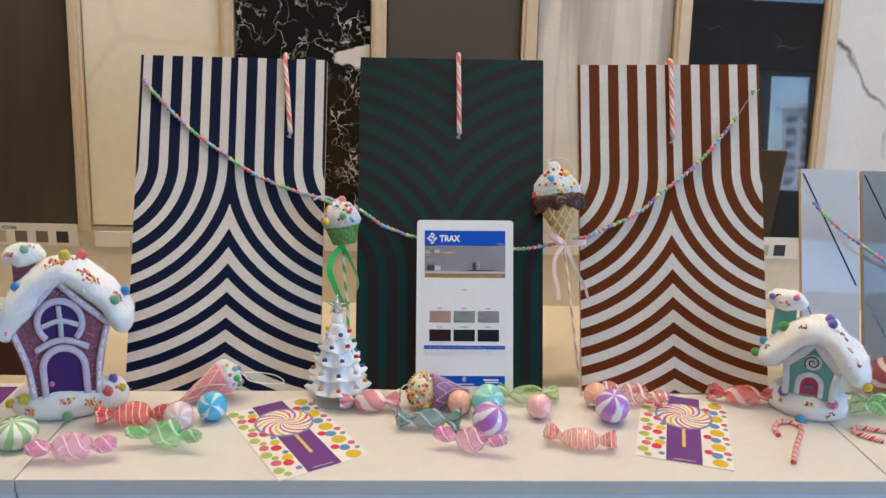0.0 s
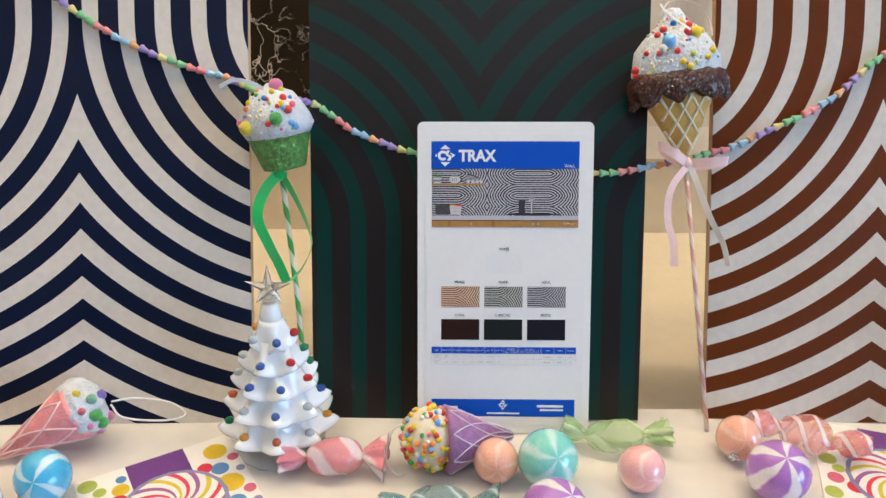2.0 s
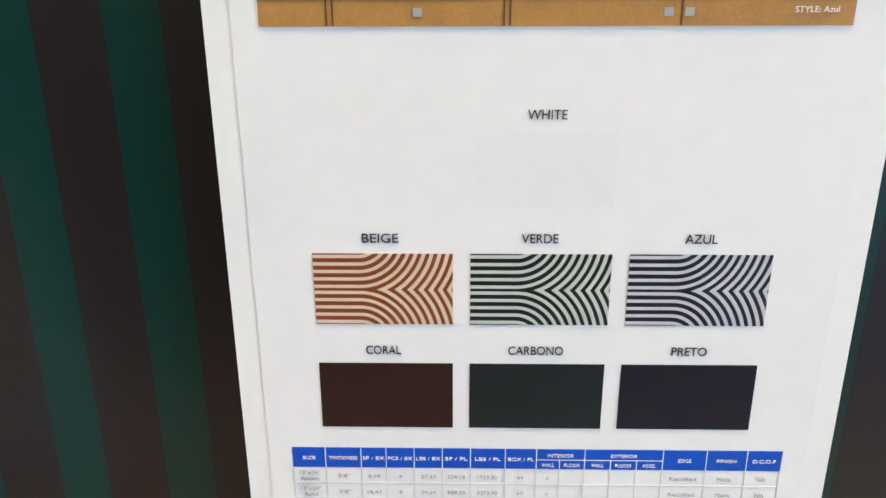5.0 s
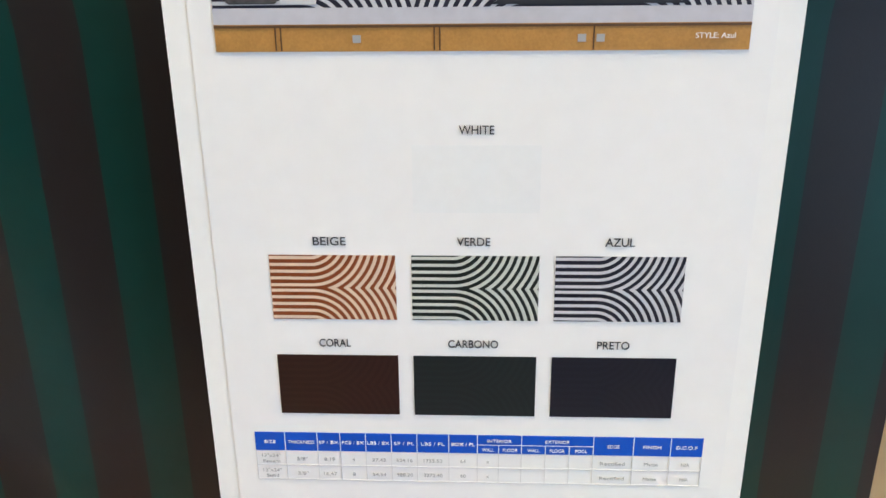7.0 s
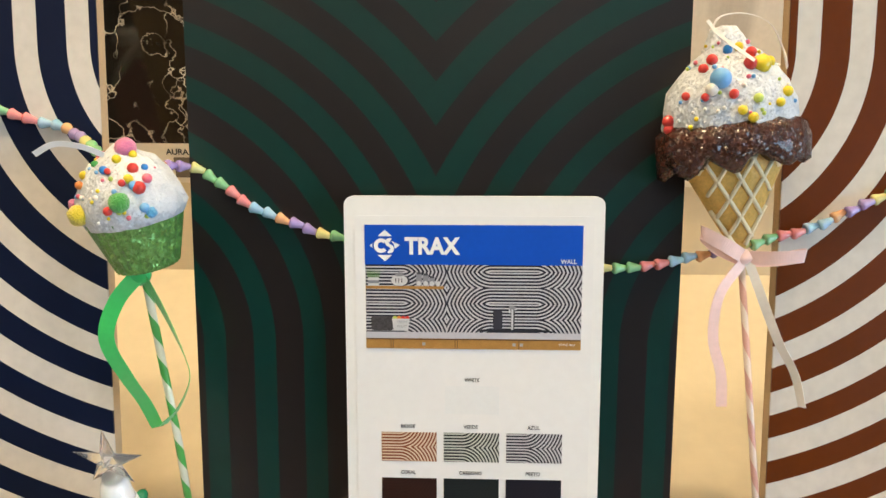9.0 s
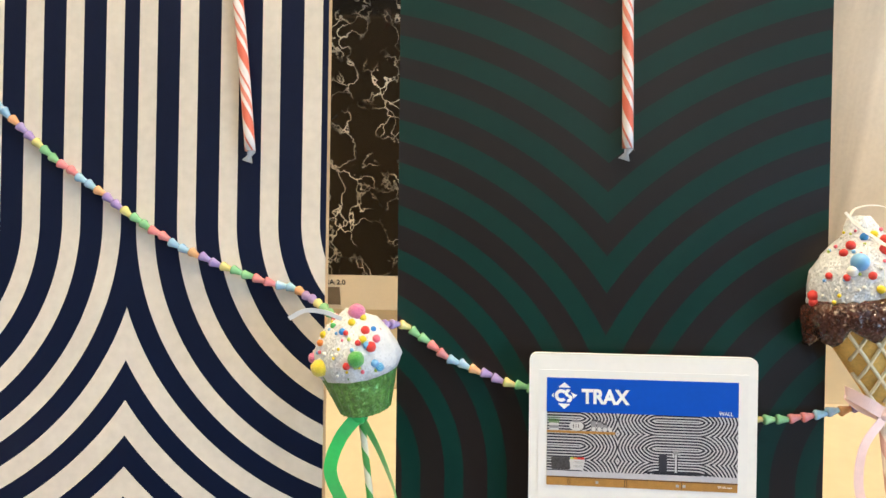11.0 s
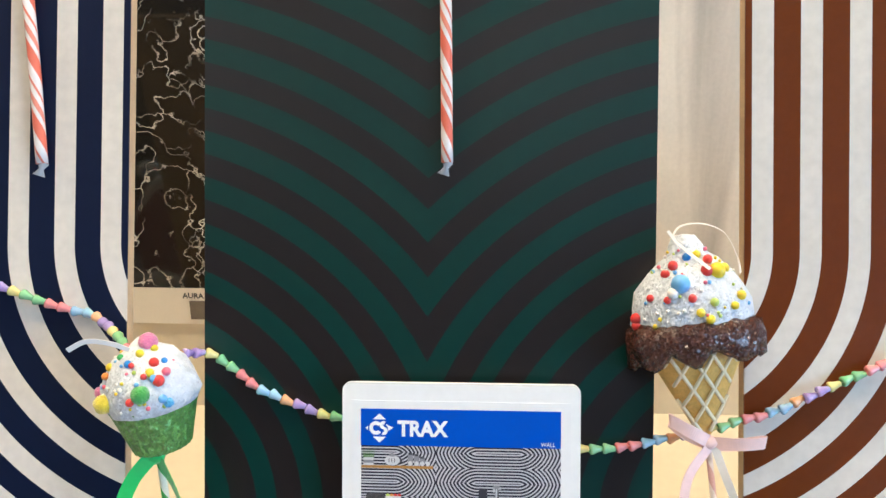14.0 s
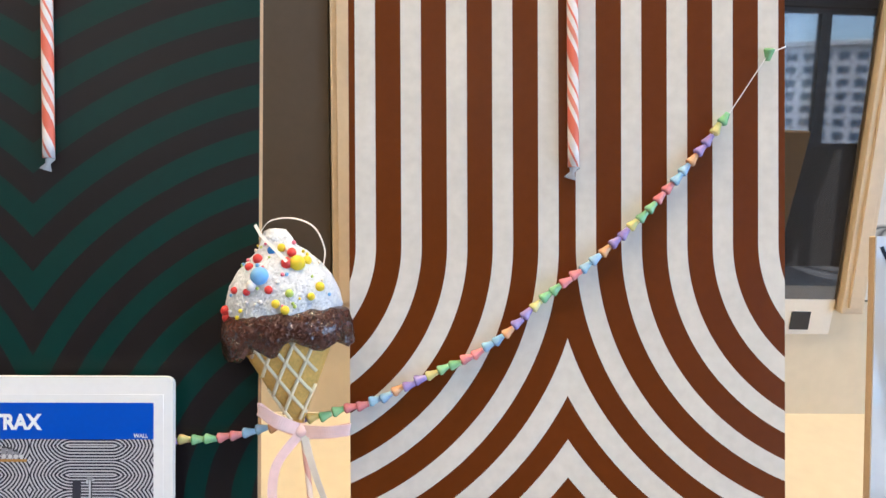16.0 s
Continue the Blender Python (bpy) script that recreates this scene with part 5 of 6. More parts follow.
part("star_socket", lathe([(0.006, 0.166), (0.007, 0.172), (0.004, 0.178), (0, 0.178)], 12), CLEAR, tree)


# ---- fluffy houses ----
def fuzz(source, parent, count, length, seed):
    """Fine loose fibres standing out of a fluffy mesh, joined into one part."""
    rnd = random.Random(seed)
    polys = sorted(source.data.polygons, key=lambda p: -p.area)
    polys = rnd.choices(polys, weights=[p.area for p in polys], k=count)
    verts, faces = [], []
    for p in polys:
        c = [source.data.vertices[i].co for i in p.vertices]
        w = [rnd.random() for _ in c]
        q = sum((v * k for v, k in zip(c, w)), Vector()) / sum(w)
        d = (p.normal * rnd.uniform(0.2, 0.9) + Vector((rnd.gauss(0, 1), rnd.gauss(0, 1), rnd.gauss(0, 1))) * 0.7).normalized() * length * rnd.uniform(0.4, 1.0)
        s = d.cross(Vector((rnd.gauss(0, 1), rnd.gauss(0, 1), rnd.gauss(0, 1)))).normalized() * 0.00013
        k = len(verts)
        verts += [q - s, q + s, q + d * 0.6 + s * 0.7 + p.normal * 0.0006, q + d]
        faces += [(k, k + 1, k + 2), (k, k + 2, k + 3)]
    me = bpy.data.meshes.new("fibres")
    me.from_pydata(verts, [], faces)
    me.materials.append(FLUFF)
    ob = new("fibre_fuzz", me)
    ob.parent = parent
    ob["kind"] = "stuff"
    return ob


def fluffy(points, r, depth, seed):
    bm = tube(smooth_path(points, 9), lambda t: r * max(0.05, 1 - abs(2 * t - 1) ** 7) ** 0.5, 26)
    for v in bm.verts:
        v.co.y *= depth / r
    return roughen(bm, 0.006, 26, seed)


def cluster(c, n, rnd, spread=0.008):
    return [Vector(c) + Vector((rnd.gauss(0, spread * 0.6), rnd.gauss(0, 0.002) - 0.001, rnd.gauss(0, spread * 0.4))) for _ in range(n)]


SPRINKLE = [SWEETS[k] for k in ("red", "yellow", "white", "orange", "pink")]


def candy_house(m, label, wall, rope, half, taper, foot, eave, apex, roof, roof_r, roof_depth, base, chimney, pompoms, seed):
    """A little gabled house on a cotton base with a cotton roof."""
    ob = thing("candy_house", m, label, "candy house", "candy houses on the table")
    rnd = random.Random(seed)
    d = 0.045
    part("body", slab([(-half * taper, foot), (half * taper, foot), (half, eave), (0.0, apex), (-half, eave)], -d, d), wall, ob, smooth=False)
    bm = lathe([(0, 0.0), (0.80, 0.0), (0.98, 0.18), (1.0, 0.45), (0.92, 0.75), (0.70, 0.95), (0.3, 1.0), (0, 1.0)], 40)
    for v in bm.verts:
        v.co = Vector((v.co.x * base[0], v.co.y * base[1], v.co.z * base[2]))
    base_ob = part("snow_base", roughen(bm, 0.004, 30, seed), FLUFF, ob, "white cotton wool base")
    roof_ob = part("snow_roof", fluffy(roof, roof_r, roof_depth, seed + 3), FLUFF, ob, "thick white cotton wool roof")
    cx, cz0, cz1, cr = chimney
    part("chimney", box(cx - cr * 0.55, cx + cr * 0.55, -0.014, 0.014, cz0, cz1, 0.002), wall, ob)
    cap_ob = part("chimney_snow", roughen(ball(cr, (cx, 0, cz1 + cr * 0.25), (1, 0.8, 0.58), 30, 18), 0.004, 40, seed), FLUFF, ob, "white cotton wool cap")
    for k, (o, n) in enumerate(((base_ob, 3600), (roof_ob, 6000), (cap_ob, 1600))):
        fuzz(o, ob, n, 0.0048, seed + k)
    wool = [BVHTree.FromPolygons([v.co for v in o.data.vertices], [p.vertices[:] for p in o.data.polygons]) for o in (base_ob, roof_ob, cap_ob)]

    def settle(p, lift):
        """The nearest place on the wool, a little out of it."""
        hits = [h for h in (w.find_nearest(Vector(p)) for w in wool) if h[0] is not None]
        place, normal = min(hits, key=lambda h: h[3])[:2]
        return place + normal * lift

    for c, k, r in pompoms:
        part("pompom", roughen(ball(r, settle(c, r * 0.55), (1, 1, 1), 16, 10), 0.0012, 300), POMPOM[k], ob, k + " felt pompom")
    for s in (-1, 1):
        part("corner_rope", tube(smooth_path([(s * half * taper, -d - 0.003, foot), (s * half * (0.68 * taper + 0.30), -d - 0.004, (foot + eave) / 2), (s * half * 1.0, -d - 0.003, eave)], 8), 0.0056, 12), rope, ob)
        part("gable_rope", tube([(s * half * 1.08, -d - 0.004, eave + 0.002), (s * half * 0.5, -d - 0.005, (eave + apex) / 2 + 0.003), (0, -d - 0.004, apex + 0.004)], 0.0058 if half > 0.05 else 0.0078, 12), rope, ob)
    return ob, d, rnd, settle


ph, d, rnd, settle = candy_house(
    pose(-0.574, 1.136, 0.9, 0, 0, 20) @ Matrix.Diagonal((0.86, 0.75, 0.98, 1)), "plum glitter candy house under thick white cotton snow", PLUM, LILAC_ROPE, 0.076, 0.70, 0.040, 0.152, 0.226,
    [(-0.100, -0.012, 0.138), (-0.076, -0.012, 0.178), (-0.026, -0.010, 0.226), (0.016, -0.010, 0.240), (0.062, -0.012, 0.214), (0.096, -0.012, 0.172), (0.108, -0.012, 0.136)], 0.024, 0.050,
    (0.100, 0.066, 0.050), (-0.052, 0.195, 0.256, 0.034),
    [((0.018, -0.045, 0.274), "yellow", 0.0095), ((0.050, -0.010, 0.288), "red", 0.009), ((0.084, -0.056, 0.190), "mint", 0.0085), ((0.108, -0.040, 0.204), "blue", 0.008), ((-0.046, -0.028, 0.282), "mint", 0.007),
     ((-0.064, -0.050, 0.226), "blue", 0.007), ((0.075, -0.055, 0.060), "red", 0.009), ((0.092, -0.015, 0.080), "violet", 0.008), ((-0.075, -0.052, 0.054), "yellow", 0.009), ((0.000, -0.068, 0.012), "mint", 0.009),
     ((0.106, -0.030, 0.045), "yellow", 0.007), ((-0.104, -0.02, 0.030), "yellow", 0.008)], 21)
part("door", slab(arch(0.029, 0.072, 0.0, 0.043), -d - 0.0025, -d), VIOLET, ph, "dark violet felt door", smooth=False)
part("door_rope", tube([(x, -d - 0.004, z) for x, z in arch(0.0345, 0.079, 0.0, 0.042)], 0.0062, 12), LILAC_ROPE, ph, "lilac glitter rope arch")
part("door_knob", ball(0.0045, (-0.023, -d - 0.004, 0.062)), POMPOM["pink"], ph)
part("window", slab([(0.031 * math.cos(a), 0.163 + 0.030 * math.sin(a)) for a in (2 * math.pi * k / 28 for k in range(28))], -d - 0.0025, -d), VIOLET, ph, "round dark violet window", smooth=False)
part("window_rope", tube([(0.036 * math.cos(a), -d - 0.004, 0.163 + 0.035 * math.sin(a)) for a in (radians(-48 + 276 * k / 24) for k in range(25))], 0.0056, 12), LILAC_ROPE, ph)
part("window_bar", tube([(0, -d - 0.004, 0.136), (0.001, -d - 0.0055, 0.162), (0, -d - 0.004, 0.190)], 0.0044, 10), GLITTER_WHITE, ph)
part("window_bar", tube(smooth_path([(-0.030, -d - 0.004, 0.157), (0, -d - 0.0055, 0.166), (0.030, -d - 0.004, 0.157)], 6), 0.0042, 10), GLITTER_WHITE, ph)
part("window_sill", tube(smooth_path([(-0.043, -d - 0.004, 0.119), (-0.02, -d - 0.005, 0.130), (0, -d - 0.005, 0.134), (0.02, -d - 0.005, 0.130), (0.043, -d - 0.004, 0.119)], 6), 0.0052, 12), LILAC_ROPE, ph)
spots = []
for c in ((-0.008, -0.056, 0.276), (0.006, -0.058, 0.262), (0.050, -0.060, 0.246), (0.058, -0.062, 0.228), (0.098, -0.058, 0.202), (-0.078, -0.030, 0.274), (-0.040, -0.026, 0.296), (-0.095, -0.058, 0.162), (-0.098, -0.058, 0.190),
          (0.0, -0.070, 0.040), (0.046, -0.070, 0.030), (-0.066, -0.062, 0.022), (0.100, -0.04, 0.058), (-0.092, -0.04, 0.056), (0.034, -0.04, 0.284)):
    spots += [settle(p, 0.0009) for p in cluster(c, 20, rnd, 0.011)]
scatter(ph, "sprinkle_coat", spots, 0.0021, SPRINKLE)

flecks = []
while len(flecks) < 260:
    fx, fz = rnd.uniform(-0.07, 0.07), rnd.uniform(0.045, 0.215)
    if abs(fx) < (0.050 + 0.022 * (fz - 0.04) / 0.112 if fz < 0.152 else 0.074 * (0.226 - fz) / 0.074) - 0.004:
        flecks.append(Vector((fx, -d - 0.0002, fz)))
scatter(ph, "glitter_fleck", flecks, 0.00062, [GLITTER_WHITE, SWEETS["white"]], "loose white glitter")
# White dashes model the broken highlights along the glossy ropes.
glints = []
for s in (-1, 1):
    for (ax, az), (bx, bz), n in (((s * 0.053, 0.048), (s * 0.059, 0.098), 3), ((s * 0.060, 0.104), (s * 0.075, 0.150), 3), ((s * 0.081, 0.156), (s * 0.004, 0.228), 6)):
        for k in range(n):
            t0, t1 = (k + 0.22) / n, (k + 0.78) / n
            glints.append(tube([(ax + (bx - ax) * t, -d - 0.0088, az + (bz - az) * t) for t in (t0, t0 * 0.5 + t1 * 0.5, t1)], 0.0021, 8))
for bm in glints:
    part("rope_glint", bm, WHITE_SATIN, ph)

th, d, rnd, settle = candy_house(
    pose(0.636, 1.214, 0.9, 0, 0, -27) @ Matrix.Diagonal((0.94, 0.80, 0.92, 1)), "small teal candy house under thick white cotton snow", TEAL, GLITTER_WHITE, 0.041, 0.90, 0.045, 0.098, 0.146,
    [(-0.082, -0.008, 0.086), (-0.056, -0.008, 0.122), (-0.018, -0.006, 0.158), (0.014, -0.006, 0.160), (0.054, -0.008, 0.124), (0.084, -0.008, 0.078)], 0.0235, 0.050,
    (0.066, 0.056, 0.055), (-0.056, 0.140, 0.196, 0.033),
    [((-0.098, -0.030, 0.106), "green", 0.008), ((-0.097, -0.016, 0.135), "sky", 0.007), ((-0.058, -0.034, 0.168), "green", 0.009), ((0.014, -0.020, 0.183), "violet", 0.008), ((0.016, -0.034, 0.168), "violet", 0.008),
     ((-0.083, -0.024, 0.214), "violet", 0.006), ((-0.041, -0.020, 0.216), "pink", 0.006), ((0.088, -0.040, 0.082), "yellow", 0.008), ((-0.046, -0.050, 0.050), "violet", 0.009), ((0.046, -0.050, 0.042), "pink", 0.009),
     ((-0.006, -0.064, 0.009), "sky", 0.0085)], 33)
part("door", slab(arch(0.014, 0.034, 0.0, 0.050), -d - 0.0025, -d), PINK_DOOR, th, "raspberry pink arched door", smooth=False)
part("door_window", box(-0.006, 0.006, -d - 0.0045, -d - 0.0022, 0.062, 0.068), material("blue_pane", (0.08, 0.16, 0.30), 0.3), th, smooth=False)
part("door_rope", tube([(x, -d - 0.004, z) for x, z in arch(0.0185, 0.039, 0.0, 0.049)], 0.0046, 12), GLITTER_WHITE, th)
part("swirl_disc", slab([(0.014 * math.cos(a), 0.110 + 0.014 * math.sin(a)) for a in (2 * math.pi * k / 24 for k in range(24))], -d - 0.003, -d), GLITTER_WHITE, th, "white disc with dark spiral", smooth=False)
part("spiral", tube([((0.002 + 0.0011 * a) * math.cos(a), -d - 0.0035, 0.110 + (0.002 + 0.0011 * a) * math.sin(a)) for a in (k * 0.35 for k in range(30))], 0.0011, 6), BLACKISH, th)
spots = []
for c in ((-0.078, -0.050, 0.130), (-0.020, -0.052, 0.172), (-0.078, -0.028, 0.222), (-0.056, -0.030, 0.206), (0.062, -0.054, 0.122), (0.036, -0.04, 0.166), (-0.050, -0.055, 0.028), (0.004, -0.062, 0.036), (0.046, -0.056, 0.020), (0.050, -0.050, 0.145)):
    spots += [settle(p, 0.0008) for p in cluster(c, 14, rnd, 0.008)]
scatter(th, "sprinkle_coat", spots, 0.0017, [SWEETS[k] for k in ("red", "white", "yellow")] + [BLACKISH])


# ---- cupcake and ice cream on sticks ----
cup = thing("cupcake_pick", pose(-0.113, 1.255, 0.9, -8.8) @ Matrix.Translation((0, 0, -0.0085)), "cupcake on a striped stick with green glitter cup and ribbon", "cupcake pick")
C = Matrix.Translation((-0.0415, 0, 0)) @ pose(0, 0, 0.258, 0, -9) @ Matrix.Diagonal((0.87, 0.87, 0.97, 1))
part("stick", tube([(-0.027, 0, 0.0095), (-0.034, 0, 0.13), (-0.046, 0, 0.262)], 0.0027, 12), GREEN_STRAW, cup, "green and white striped straw")
part("cup", lathe([(0, 0.0), (0.0220, 0.0), (0.0228, 0.002), (0.0335, 0.034), (0.0345, 0.036), (0, 0.036)], 72, lambda a, i: 1 + 0.030 * math.cos(24 * a)), GREEN_FOIL, cup, "pleated green glitter cup", m=C)
part("frosting", roughen(lathe([(0, 0.030), (0.034, 0.032), (0.0375, 0.040), (0.036, 0.050), (0.031, 0.060), (0.022, 0.069), (0.011, 0.076), (0.004, 0.080), (0, 0.081)], 56), 0.0024, 140, 2.0), GLITTER_WHITE, cup, "white glitter frosting", m=C)
random.seed(12)
FROST = [(0.034, 0.032), (0.0375, 0.040), (0.036, 0.050), (0.031, 0.060), (0.022, 0.069), (0.011, 0.076), (0.004, 0.080)]


def front_spot(profile, x, z, flat=1.0, lift=0.0008):
    """A place at x, z on the front of a turned form."""
    r = profile[-1][0]
    for (r0, z0), (r1, z1) in zip(profile, profile[1:]):
        if z0 <= z <= z1:
            r = r0 + (r1 - r0) * (z - z0) / (z1 - z0)
    x = max(-0.97 * r, min(0.97 * r, x))
    return Vector((x, -flat * math.sqrt(r * r - x * x) - lift, z))


scatter(cup, "sprinkle_coat", [C @ front_spot(FROST, random.uniform(-0.034, 0.034), random.uniform(0.038, 0.077)) for _ in range(34)], 0.0014, [SWEETS[k] for k in ("pink", "yellow", "white", "sky", "white", "lime")])
for x, z, k, r in ((-0.025, 0.044, "yellow", 0.0066), (0.0093, 0.050, "green", 0.0060), (0.026, 0.040, "sky", 0.0034), (-0.034, 0.048, "pink", 0.0042), (0.008, 0.078, "pink", 0.0066), (0.016, 0.077, "red", 0.0030)):
    part("gumdrop", roughen(ball(r, C @ front_spot(FROST, x, z), (1, 1, 1), 16, 10), 0.0006, 250), POMPOM[k], cup)
for x, z, k, r in ((0.005, 0.0735, "yellow", 0.0028), (0.013, 0.074, "yellow", 0.0026), (-0.021, 0.066, "yellow", 0.0030), (0.0164, 0.067, "red", 0.0034), (0.021, 0.056, "red", 0.0040), (0.025, 0.060, "pink", 0.0030), (-0.024, 0.061, "orange", 0.0026), (-0.002, 0.069, "blue", 0.0026),
                   (0.001, 0.068, "red", 0.0020), (0.015, 0.062, "yellow", 0.0030), (0.018, 0.058, "sky", 0.0028), (0.023, 0.044, "sky", 0.0030), (0.001, 0.046, "red", 0.0028), (0.0115, 0.0606, "red", 0.0022), (0.022, 0.066, "blue", 0.0022), (-0.012, 0.072, "green", 0.0022)):
    part("sweet", ball(r, C @ front_spot(FROST, x, z), (1, 1, 1), 12, 8), SWEETS[k], cup)
part("knot", roughen(ball(0.0065, (-0.046, -0.004, 0.252), (1.1, 0.8, 1.0), 16, 10), 0.001, 200), GREEN_SATIN, cup)
part("ribbon_tail", ribbon(smooth_path([(-0.046, -0.006, 0.254), (-0.058, -0.016, 0.238), (-0.064, -0.022, 0.215), (-0.055, -0.020, 0.188), (-0.047, -0.016, 0.168), (-0.040, -0.016, 0.150)], 6), 0.0100, (1, 0.3, 0), turn=0.5), GREEN_SATIN, cup, "green satin ribbon")
part("ribbon_tail", ribbon(smooth_path([(-0.044, -0.005, 0.252), (-0.030, -0.012, 0.232), (-0.018, -0.016, 0.205), (-0.016, -0.014, 0.186), (-0.024, -0.016, 0.166), (-0.036, -0.016, 0.152)], 6), 0.0085, (1, -0.6, 0.2), turn=1.2), GREEN_SATIN, cup, "green satin ribbon")
part("hanging_cord", ribbon(smooth_path([(-0.056, -0.012, 0.331), (-0.066, -0.018, 0.337), (-0.080, -0.022, 0.339), (-0.092, -0.024, 0.333)], 6), 0.0036, (0, -0.3, 1)), WHITE_SATIN, cup, "white ribbon end")

ice = thing("ice_cream_pick", pose(0.262, 1.2415, 0.9, -18.5), "ice cream cone on a stick with chocolate drip and pink bow", "ice cream pick")
part("stick", tube([(0.0, 0, 0.001), (-0.018, 0, 0.13), (-0.038, 0, 0.275)], 0.0022, 12), PINK_STRAW, ice, "pale pink striped straw")
I = Matrix.Translation((-0.0395, -0.004, 0.267)) @ pose(0, 0, 0, 0, -8)
FLATTEN = 0.55
part("cone", lathe([(0, 0.0), (0.004, 0.001), (0.0345, 0.062), (0.0360, 0.068), (0, 0.068)], 40, None, FLATTEN), WAFER, ice, "golden wafer cone", m=I)
for s in (-1, 1):
    for k in range(-2, 4):
        line = []
        for i in range(13):
            t = i / 12
            z = 0.005 + 0.058 * t
            x = s * (k * 0.0140 + 0.034 * (t - 0.5) - 0.008)
            lim = 0.0042 + 0.0298 * (z / 0.062)
            if abs(x) < lim * 0.96:
                line.append((x, -FLATTEN * math.sqrt(lim * lim - x * x) - 0.0006, z))
        if len(line) > 2:
            part("icing_line", tube(line, 0.0014, 6), ICING, ice, m=I)
choc = lathe([(0, 0.064), (0.036, 0.064), (0.043, 0.0605), (0.0470, 0.0635), (0.0478, 0.070), (0.0460, 0.079), (0.040, 0.083), (0, 0.084)], 72, None, 0.62)
for v in choc.verts:
    if v.co.z < 0.0645:
        a = math.atan2(v.co.y / 0.62, v.co.x)
        v.co.z -= 0.0105 * (0.5 + 0.5 * math.cos(8 * a + 1.0 + 0.7 * math.sin(3 * a))) ** 0.7 - 0.003 + (0.004 * min(1.0, max(0.0, (-v.co.x - 0.02) / 0.02)))
part("chocolate", roughen(choc, 0.0016, 120, 4.0), CHOC, ice, "glittering chocolate drip", m=I)
CREAM = [(0.039, 0.074), (0.0410, 0.084), (0.0405, 0.094), (0.0370, 0.105), (0.0300, 0.115), (0.0205, 0.123), (0.0140, 0.129), (0.0115, 0.135), (0.0080, 0.141)]
cream = lathe([(0, 0.070)] + CREAM + [(0, 0.143)], 56, None, 0.62)
part("cream", roughen(cream, 0.0022, 150, 7.0), GLITTER_WHITE, ice, "white glitter cream", m=I)
random.seed(31)
scatter(ice, "sprinkle_coat", [I @ front_spot(CREAM, random.uniform(-0.036, 0.036), random.uniform(0.082, 0.132), 0.62) for _ in range(42)], 0.0013,
        [SWEETS[k] for k in ("white", "pink", "yellow", "white", "sky", "lime")])
for x, z, k, r in ((-0.010, 0.110, "sky", 0.0066), (-0.016, 0.104, "white", 0.004), (0.030, 0.098, "yellow", 0.0034), (-0.012, 0.122, "red", 0.0036), (-0.018, 0.117, "red", 0.0032), (0.012, 0.124, "red", 0.0034), (-0.004, 0.100, "red", 0.0030), (0.010, 0.096, "lime", 0.0030), (0.016, 0.116, "yellow", 0.0058), (0.009, 0.117, "red", 0.0042), (0.022, 0.117, "yellow", 0.0036), (-0.002, 0.127, "blue", 0.0030), (0.005, 0.128, "yellow", 0.0030), (-0.0415, 0.088, "red", 0.0040), (-0.040, 0.083, "red", 0.0036),
                   (0.000, 0.090, "yellow", 0.0030), (0.006, 0.085, "yellow", 0.0032), (0.024, 0.092, "yellow", 0.0028), (-0.020, 0.100, "red", 0.0026), (-0.030, 0.102, "red", 0.0026)):
    part("gumdrop", ball(r, I @ front_spot(CREAM, x, z, 0.62), (1, 1, 1), 12, 8), SWEETS[k], ice)
part("cord_loop", ribbon([I @ p for p in smooth_path([(-0.010, -0.006, 0.140), (-0.002, -0.002, 0.148), (0.014, 0.0, 0.148), (0.028, 0.0, 0.140), (0.034, -0.002, 0.124), (0.033, -0.010, 0.112)], 6)], 0.0030, (0, 1, 0.3)), WHITE_SATIN, ice, "white ribbon loop")
part("cord_end", ribbon([I @ Vector(p) for p in ((-0.012, -0.008, 0.146), (-0.008, -0.011, 0.138), (-0.001, -0.014, 0.130), (0.010, -0.022, 0.118))], 0.0022, (1, 0, 0.3)), WHITE_SATIN, ice, "white ribbon end")
part("bow_knot", roughen(ball(0.0055, (-0.036, -0.006, 0.264), (1.1, 0.8, 0.9), 14, 10), 0.001, 200), PINK_SATIN, ice)
for s, far, lift in ((-1, 0.029, 0.015), (1, 0.034, 0.003)):
    loop = [(-0.036, -0.007, 0.264), (-0.036 + s * far * 0.5, -0.016, 0.264 + lift * 0.55), (-0.036 + s * far * 0.96, -0.015, 0.264 + lift), (-0.036 + s * far, -0.011, 0.264 + lift), (-0.036 + s * far * 0.6, -0.007, 0.262 + lift * 0.5), (-0.036, -0.005, 0.262)]
    part("bow_loop", ribbon(smooth_path(loop, 10), 0.0088, (0, -0.12, 1), turn=0.25 * s), PINK_SATIN, ice, "pale pink satin bow loop")
part("bow_tail", ribbon(smooth_path([(-0.037, -0.008, 0.262), (-0.052, -0.013, 0.240), (-0.054, -0.013, 0.212), (-0.047, -0.012, 0.188), (-0.045, -0.012, 0.166)], 6), 0.0068, (1, 0.3, 0), turn=0.4), PINK_SATIN, ice, "pale pink satin ribbon tail")
part("bow_tail", ribbon(smooth_path([(-0.034, -0.008, 0.262), (-0.026, -0.014, 0.240), (-0.014, -0.016, 0.212), (-0.001, -0.014, 0.190), (0.006, -0.013, 0.168)], 6), 0.0058, (1, -0.2, 0.4), turn=0.8), WHITE_SATIN, ice, "white satin ribbon tail")

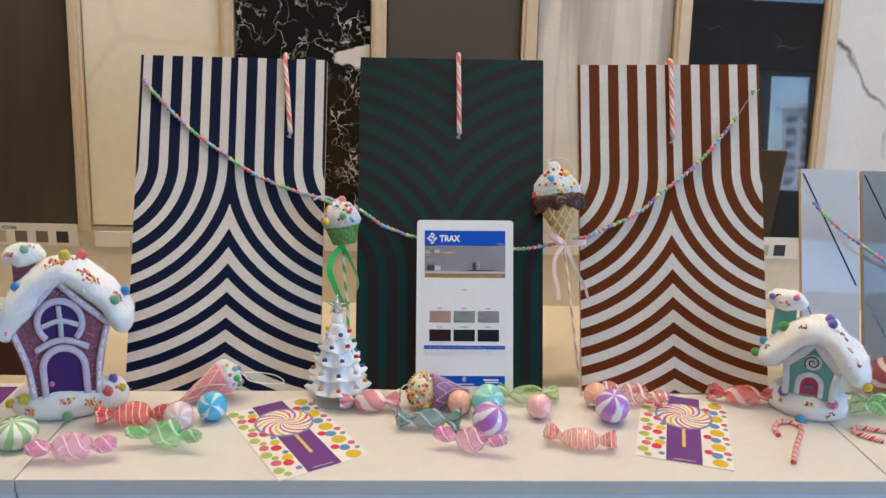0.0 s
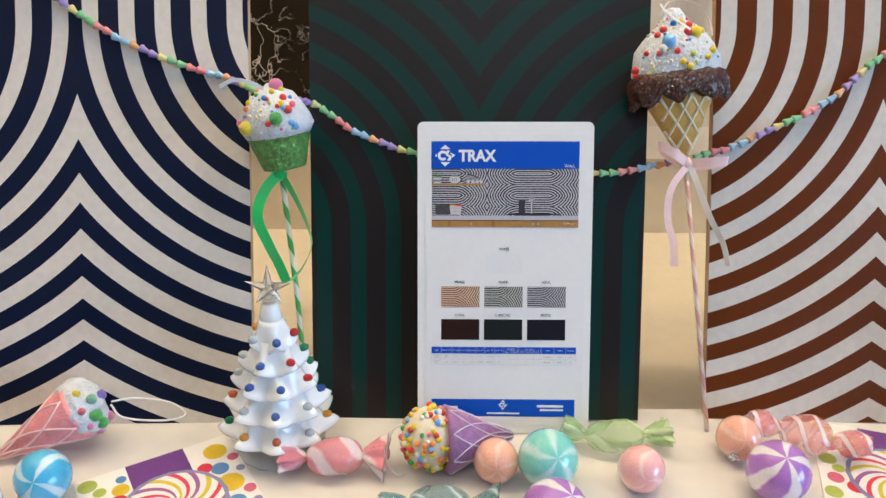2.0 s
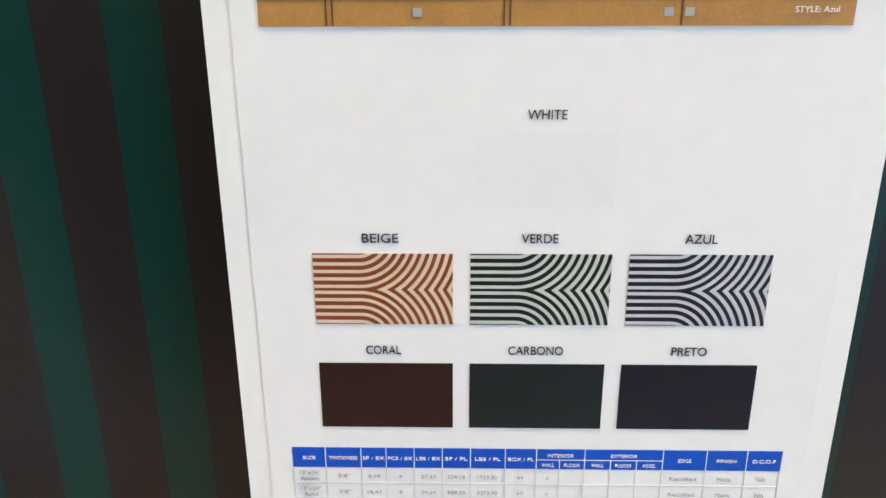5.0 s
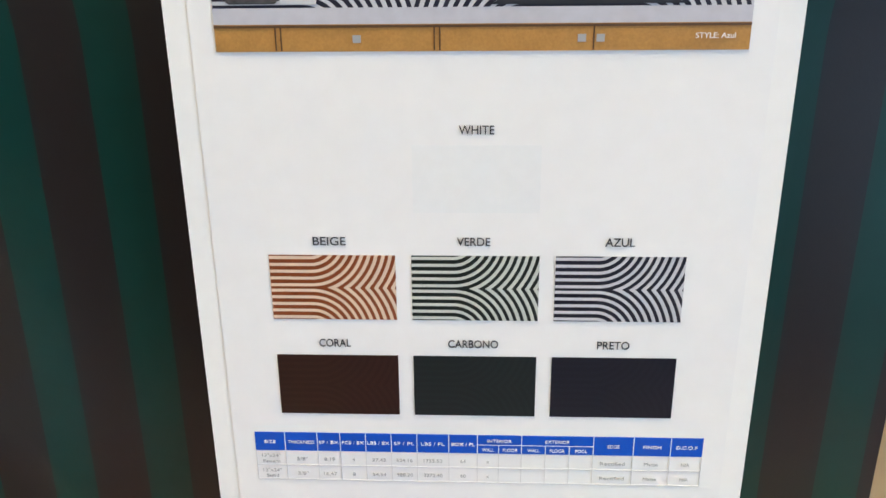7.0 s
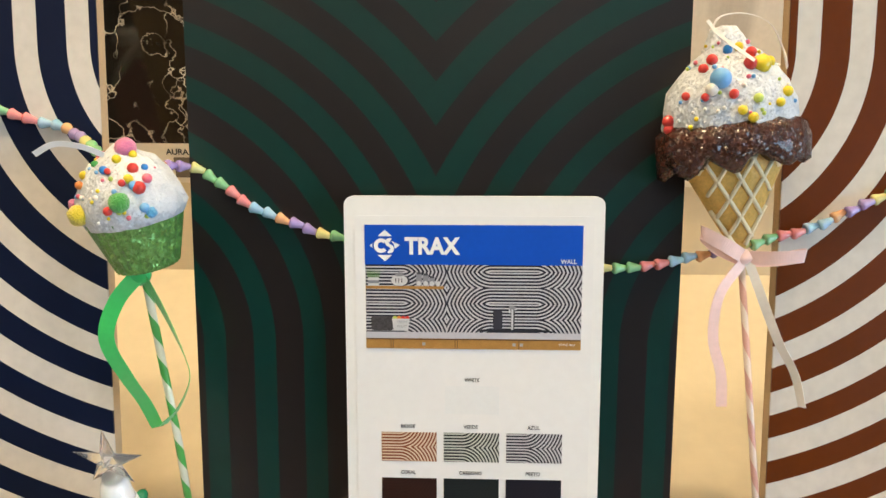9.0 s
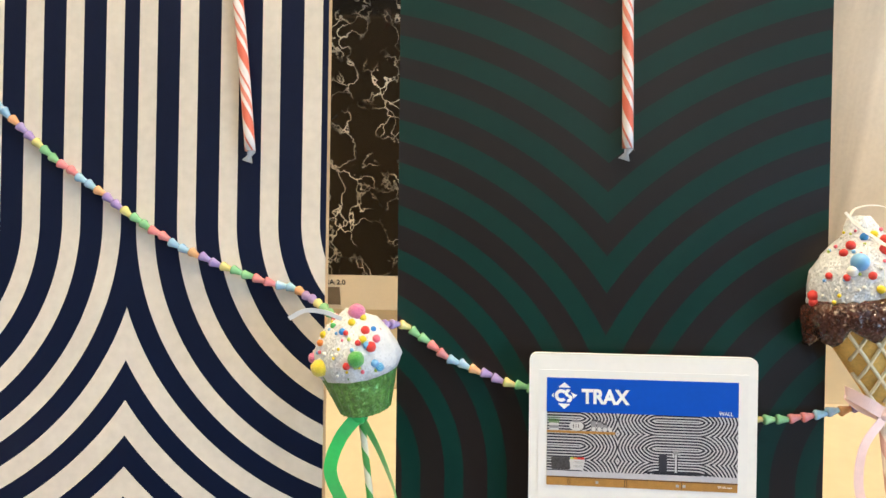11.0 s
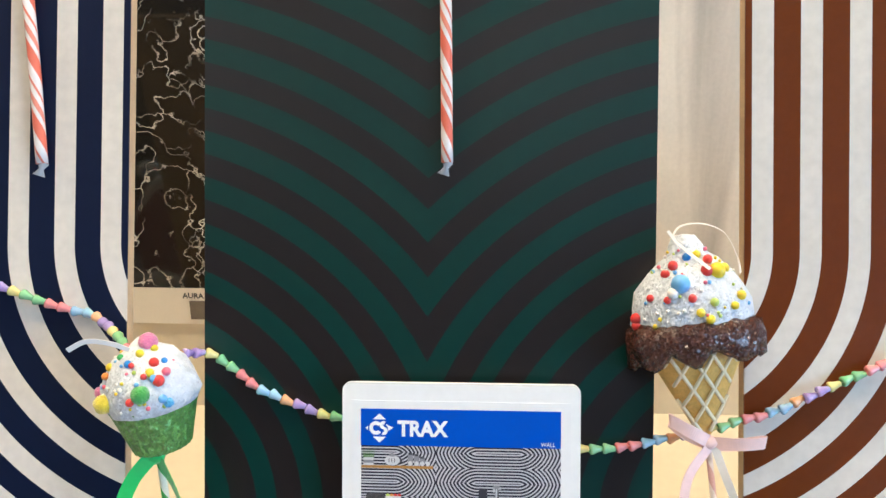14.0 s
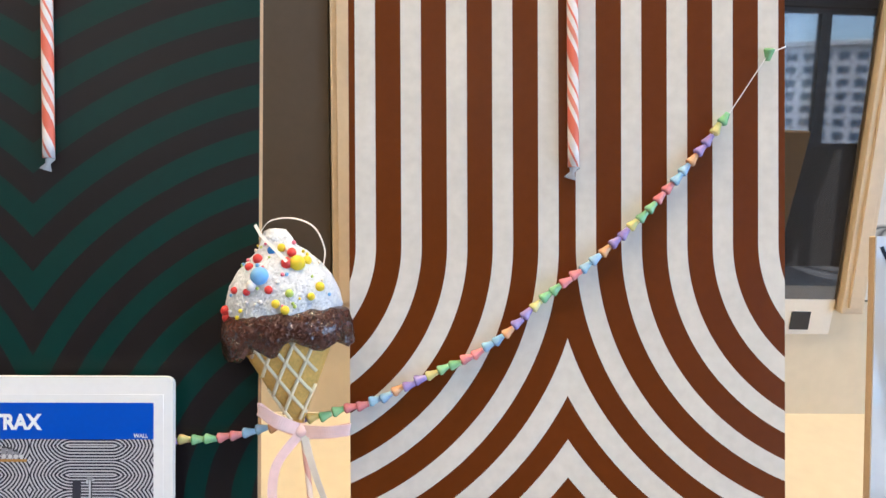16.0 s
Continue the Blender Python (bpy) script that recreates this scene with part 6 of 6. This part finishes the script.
# ---- the neighbouring displays ----
GLOSS_WHITE = material("white_gloss_tile", (0.55, 0.57, 0.60), 0.03, vary=0.03, scale=6, ior=2.0)
# Second white tile: what it reflects is put into a greyer base colour.
GLOSS_WHITE_REFLECTING = material("white_gloss_tile_reflection_grey", (0.25, 0.26, 0.28), 0.03, vary=0.04, scale=6, ior=2.0)
METAL_LINE = material("black_inlay", (0.03, 0.035, 0.045), 0.25, metal=0.6)
PALE_LINE = material("silver_inlay", (0.75, 0.80, 0.85), 0.12, metal=0.9)


def inlay_tile(x0, x1, mat, lines, label):
    ob = thing("inlay_tile", pose(x0, 1.283, 0.9045, -18.5, 0, 2), label, "tile", "inlaid sample tiles")
    w, h = x1 - x0, 0.398
    part("tile_body", box(0, w, 0.0016, 0.011, 0.003, h, 0.001, 1), TILE_BODY, ob, smooth=False)
    part("glazed_face", box(0, w, 0, 0.0016, 0, h), mat, ob, smooth=False)
    for (ax, az), (bx, bz), m in lines:
        nx, nz = (bz - az), -(bx - ax)
        q = 0.0013 / math.hypot(nx, nz)
        part("inlay", slab([(ax + nx * q, az + nz * q), (bx + nx * q, bz + nz * q), (bx - nx * q, bz - nz * q), (ax - nx * q, az - nz * q)], -0.0006, 0.0), m, ob, "thin metal inlay strip", smooth=False)


inlay_tile(0.660, 0.763, GLOSS_WHITE, [((0.004, 0.390), (0.098, 0.190), METAL_LINE), ((0.005, 0.165), (0.060, 0.020), PALE_LINE)], "glossy white tile with slanting metal inlay strips")
inlay_tile(0.770, 1.060, GLOSS_WHITE_REFLECTING, [((0.004, 0.390), (0.120, 0.150), METAL_LINE), ((0.005, 0.165), (0.080, 0.020), PALE_LINE)], "glossy white tile, reflection painted as grey, with slanting metal inlay strips")
garland([Vector((0.672, 1.371, 1.226)), Vector((0.698, 1.362, 1.200)), Vector((0.727, 1.353, 1.177)), Vector((0.775, 1.344, 1.146)), Vector((0.808, 1.340, 1.128)), Vector((0.900, 1.330, 1.095))],
        "pastel plastic bead garland on the inlaid tiles", 0)
brown = thing("sample_tile", pose(-0.860, 1.236, 0.9045, -19, 0, 3), "low dark brown sample tile leaning at the next table", "tile")
part("tile_body", box(-0.16, 0.16, 0.0016, 0.011, 0.004, 0.092, 0.001, 1), TILE_BODY, brown, smooth=False)
part("glazed_face", box(-0.16, 0.16, 0, 0.0016, 0, 0.092), material("dark_brown_glaze", (0.055, 0.018, 0.010), 0.35, vary=0.15, scale=30), brown, smooth=False)
vcard = thing("violet_card", pose(-0.745, 1.150, 0.9, 0, 0, 5), "plain dark violet card lying on the table", "card")
part("card_stock", box(-0.05, 0.05, -0.06, 0.05, 0.0002, 0.0016), CARD_VIOLET, vcard, smooth=False)
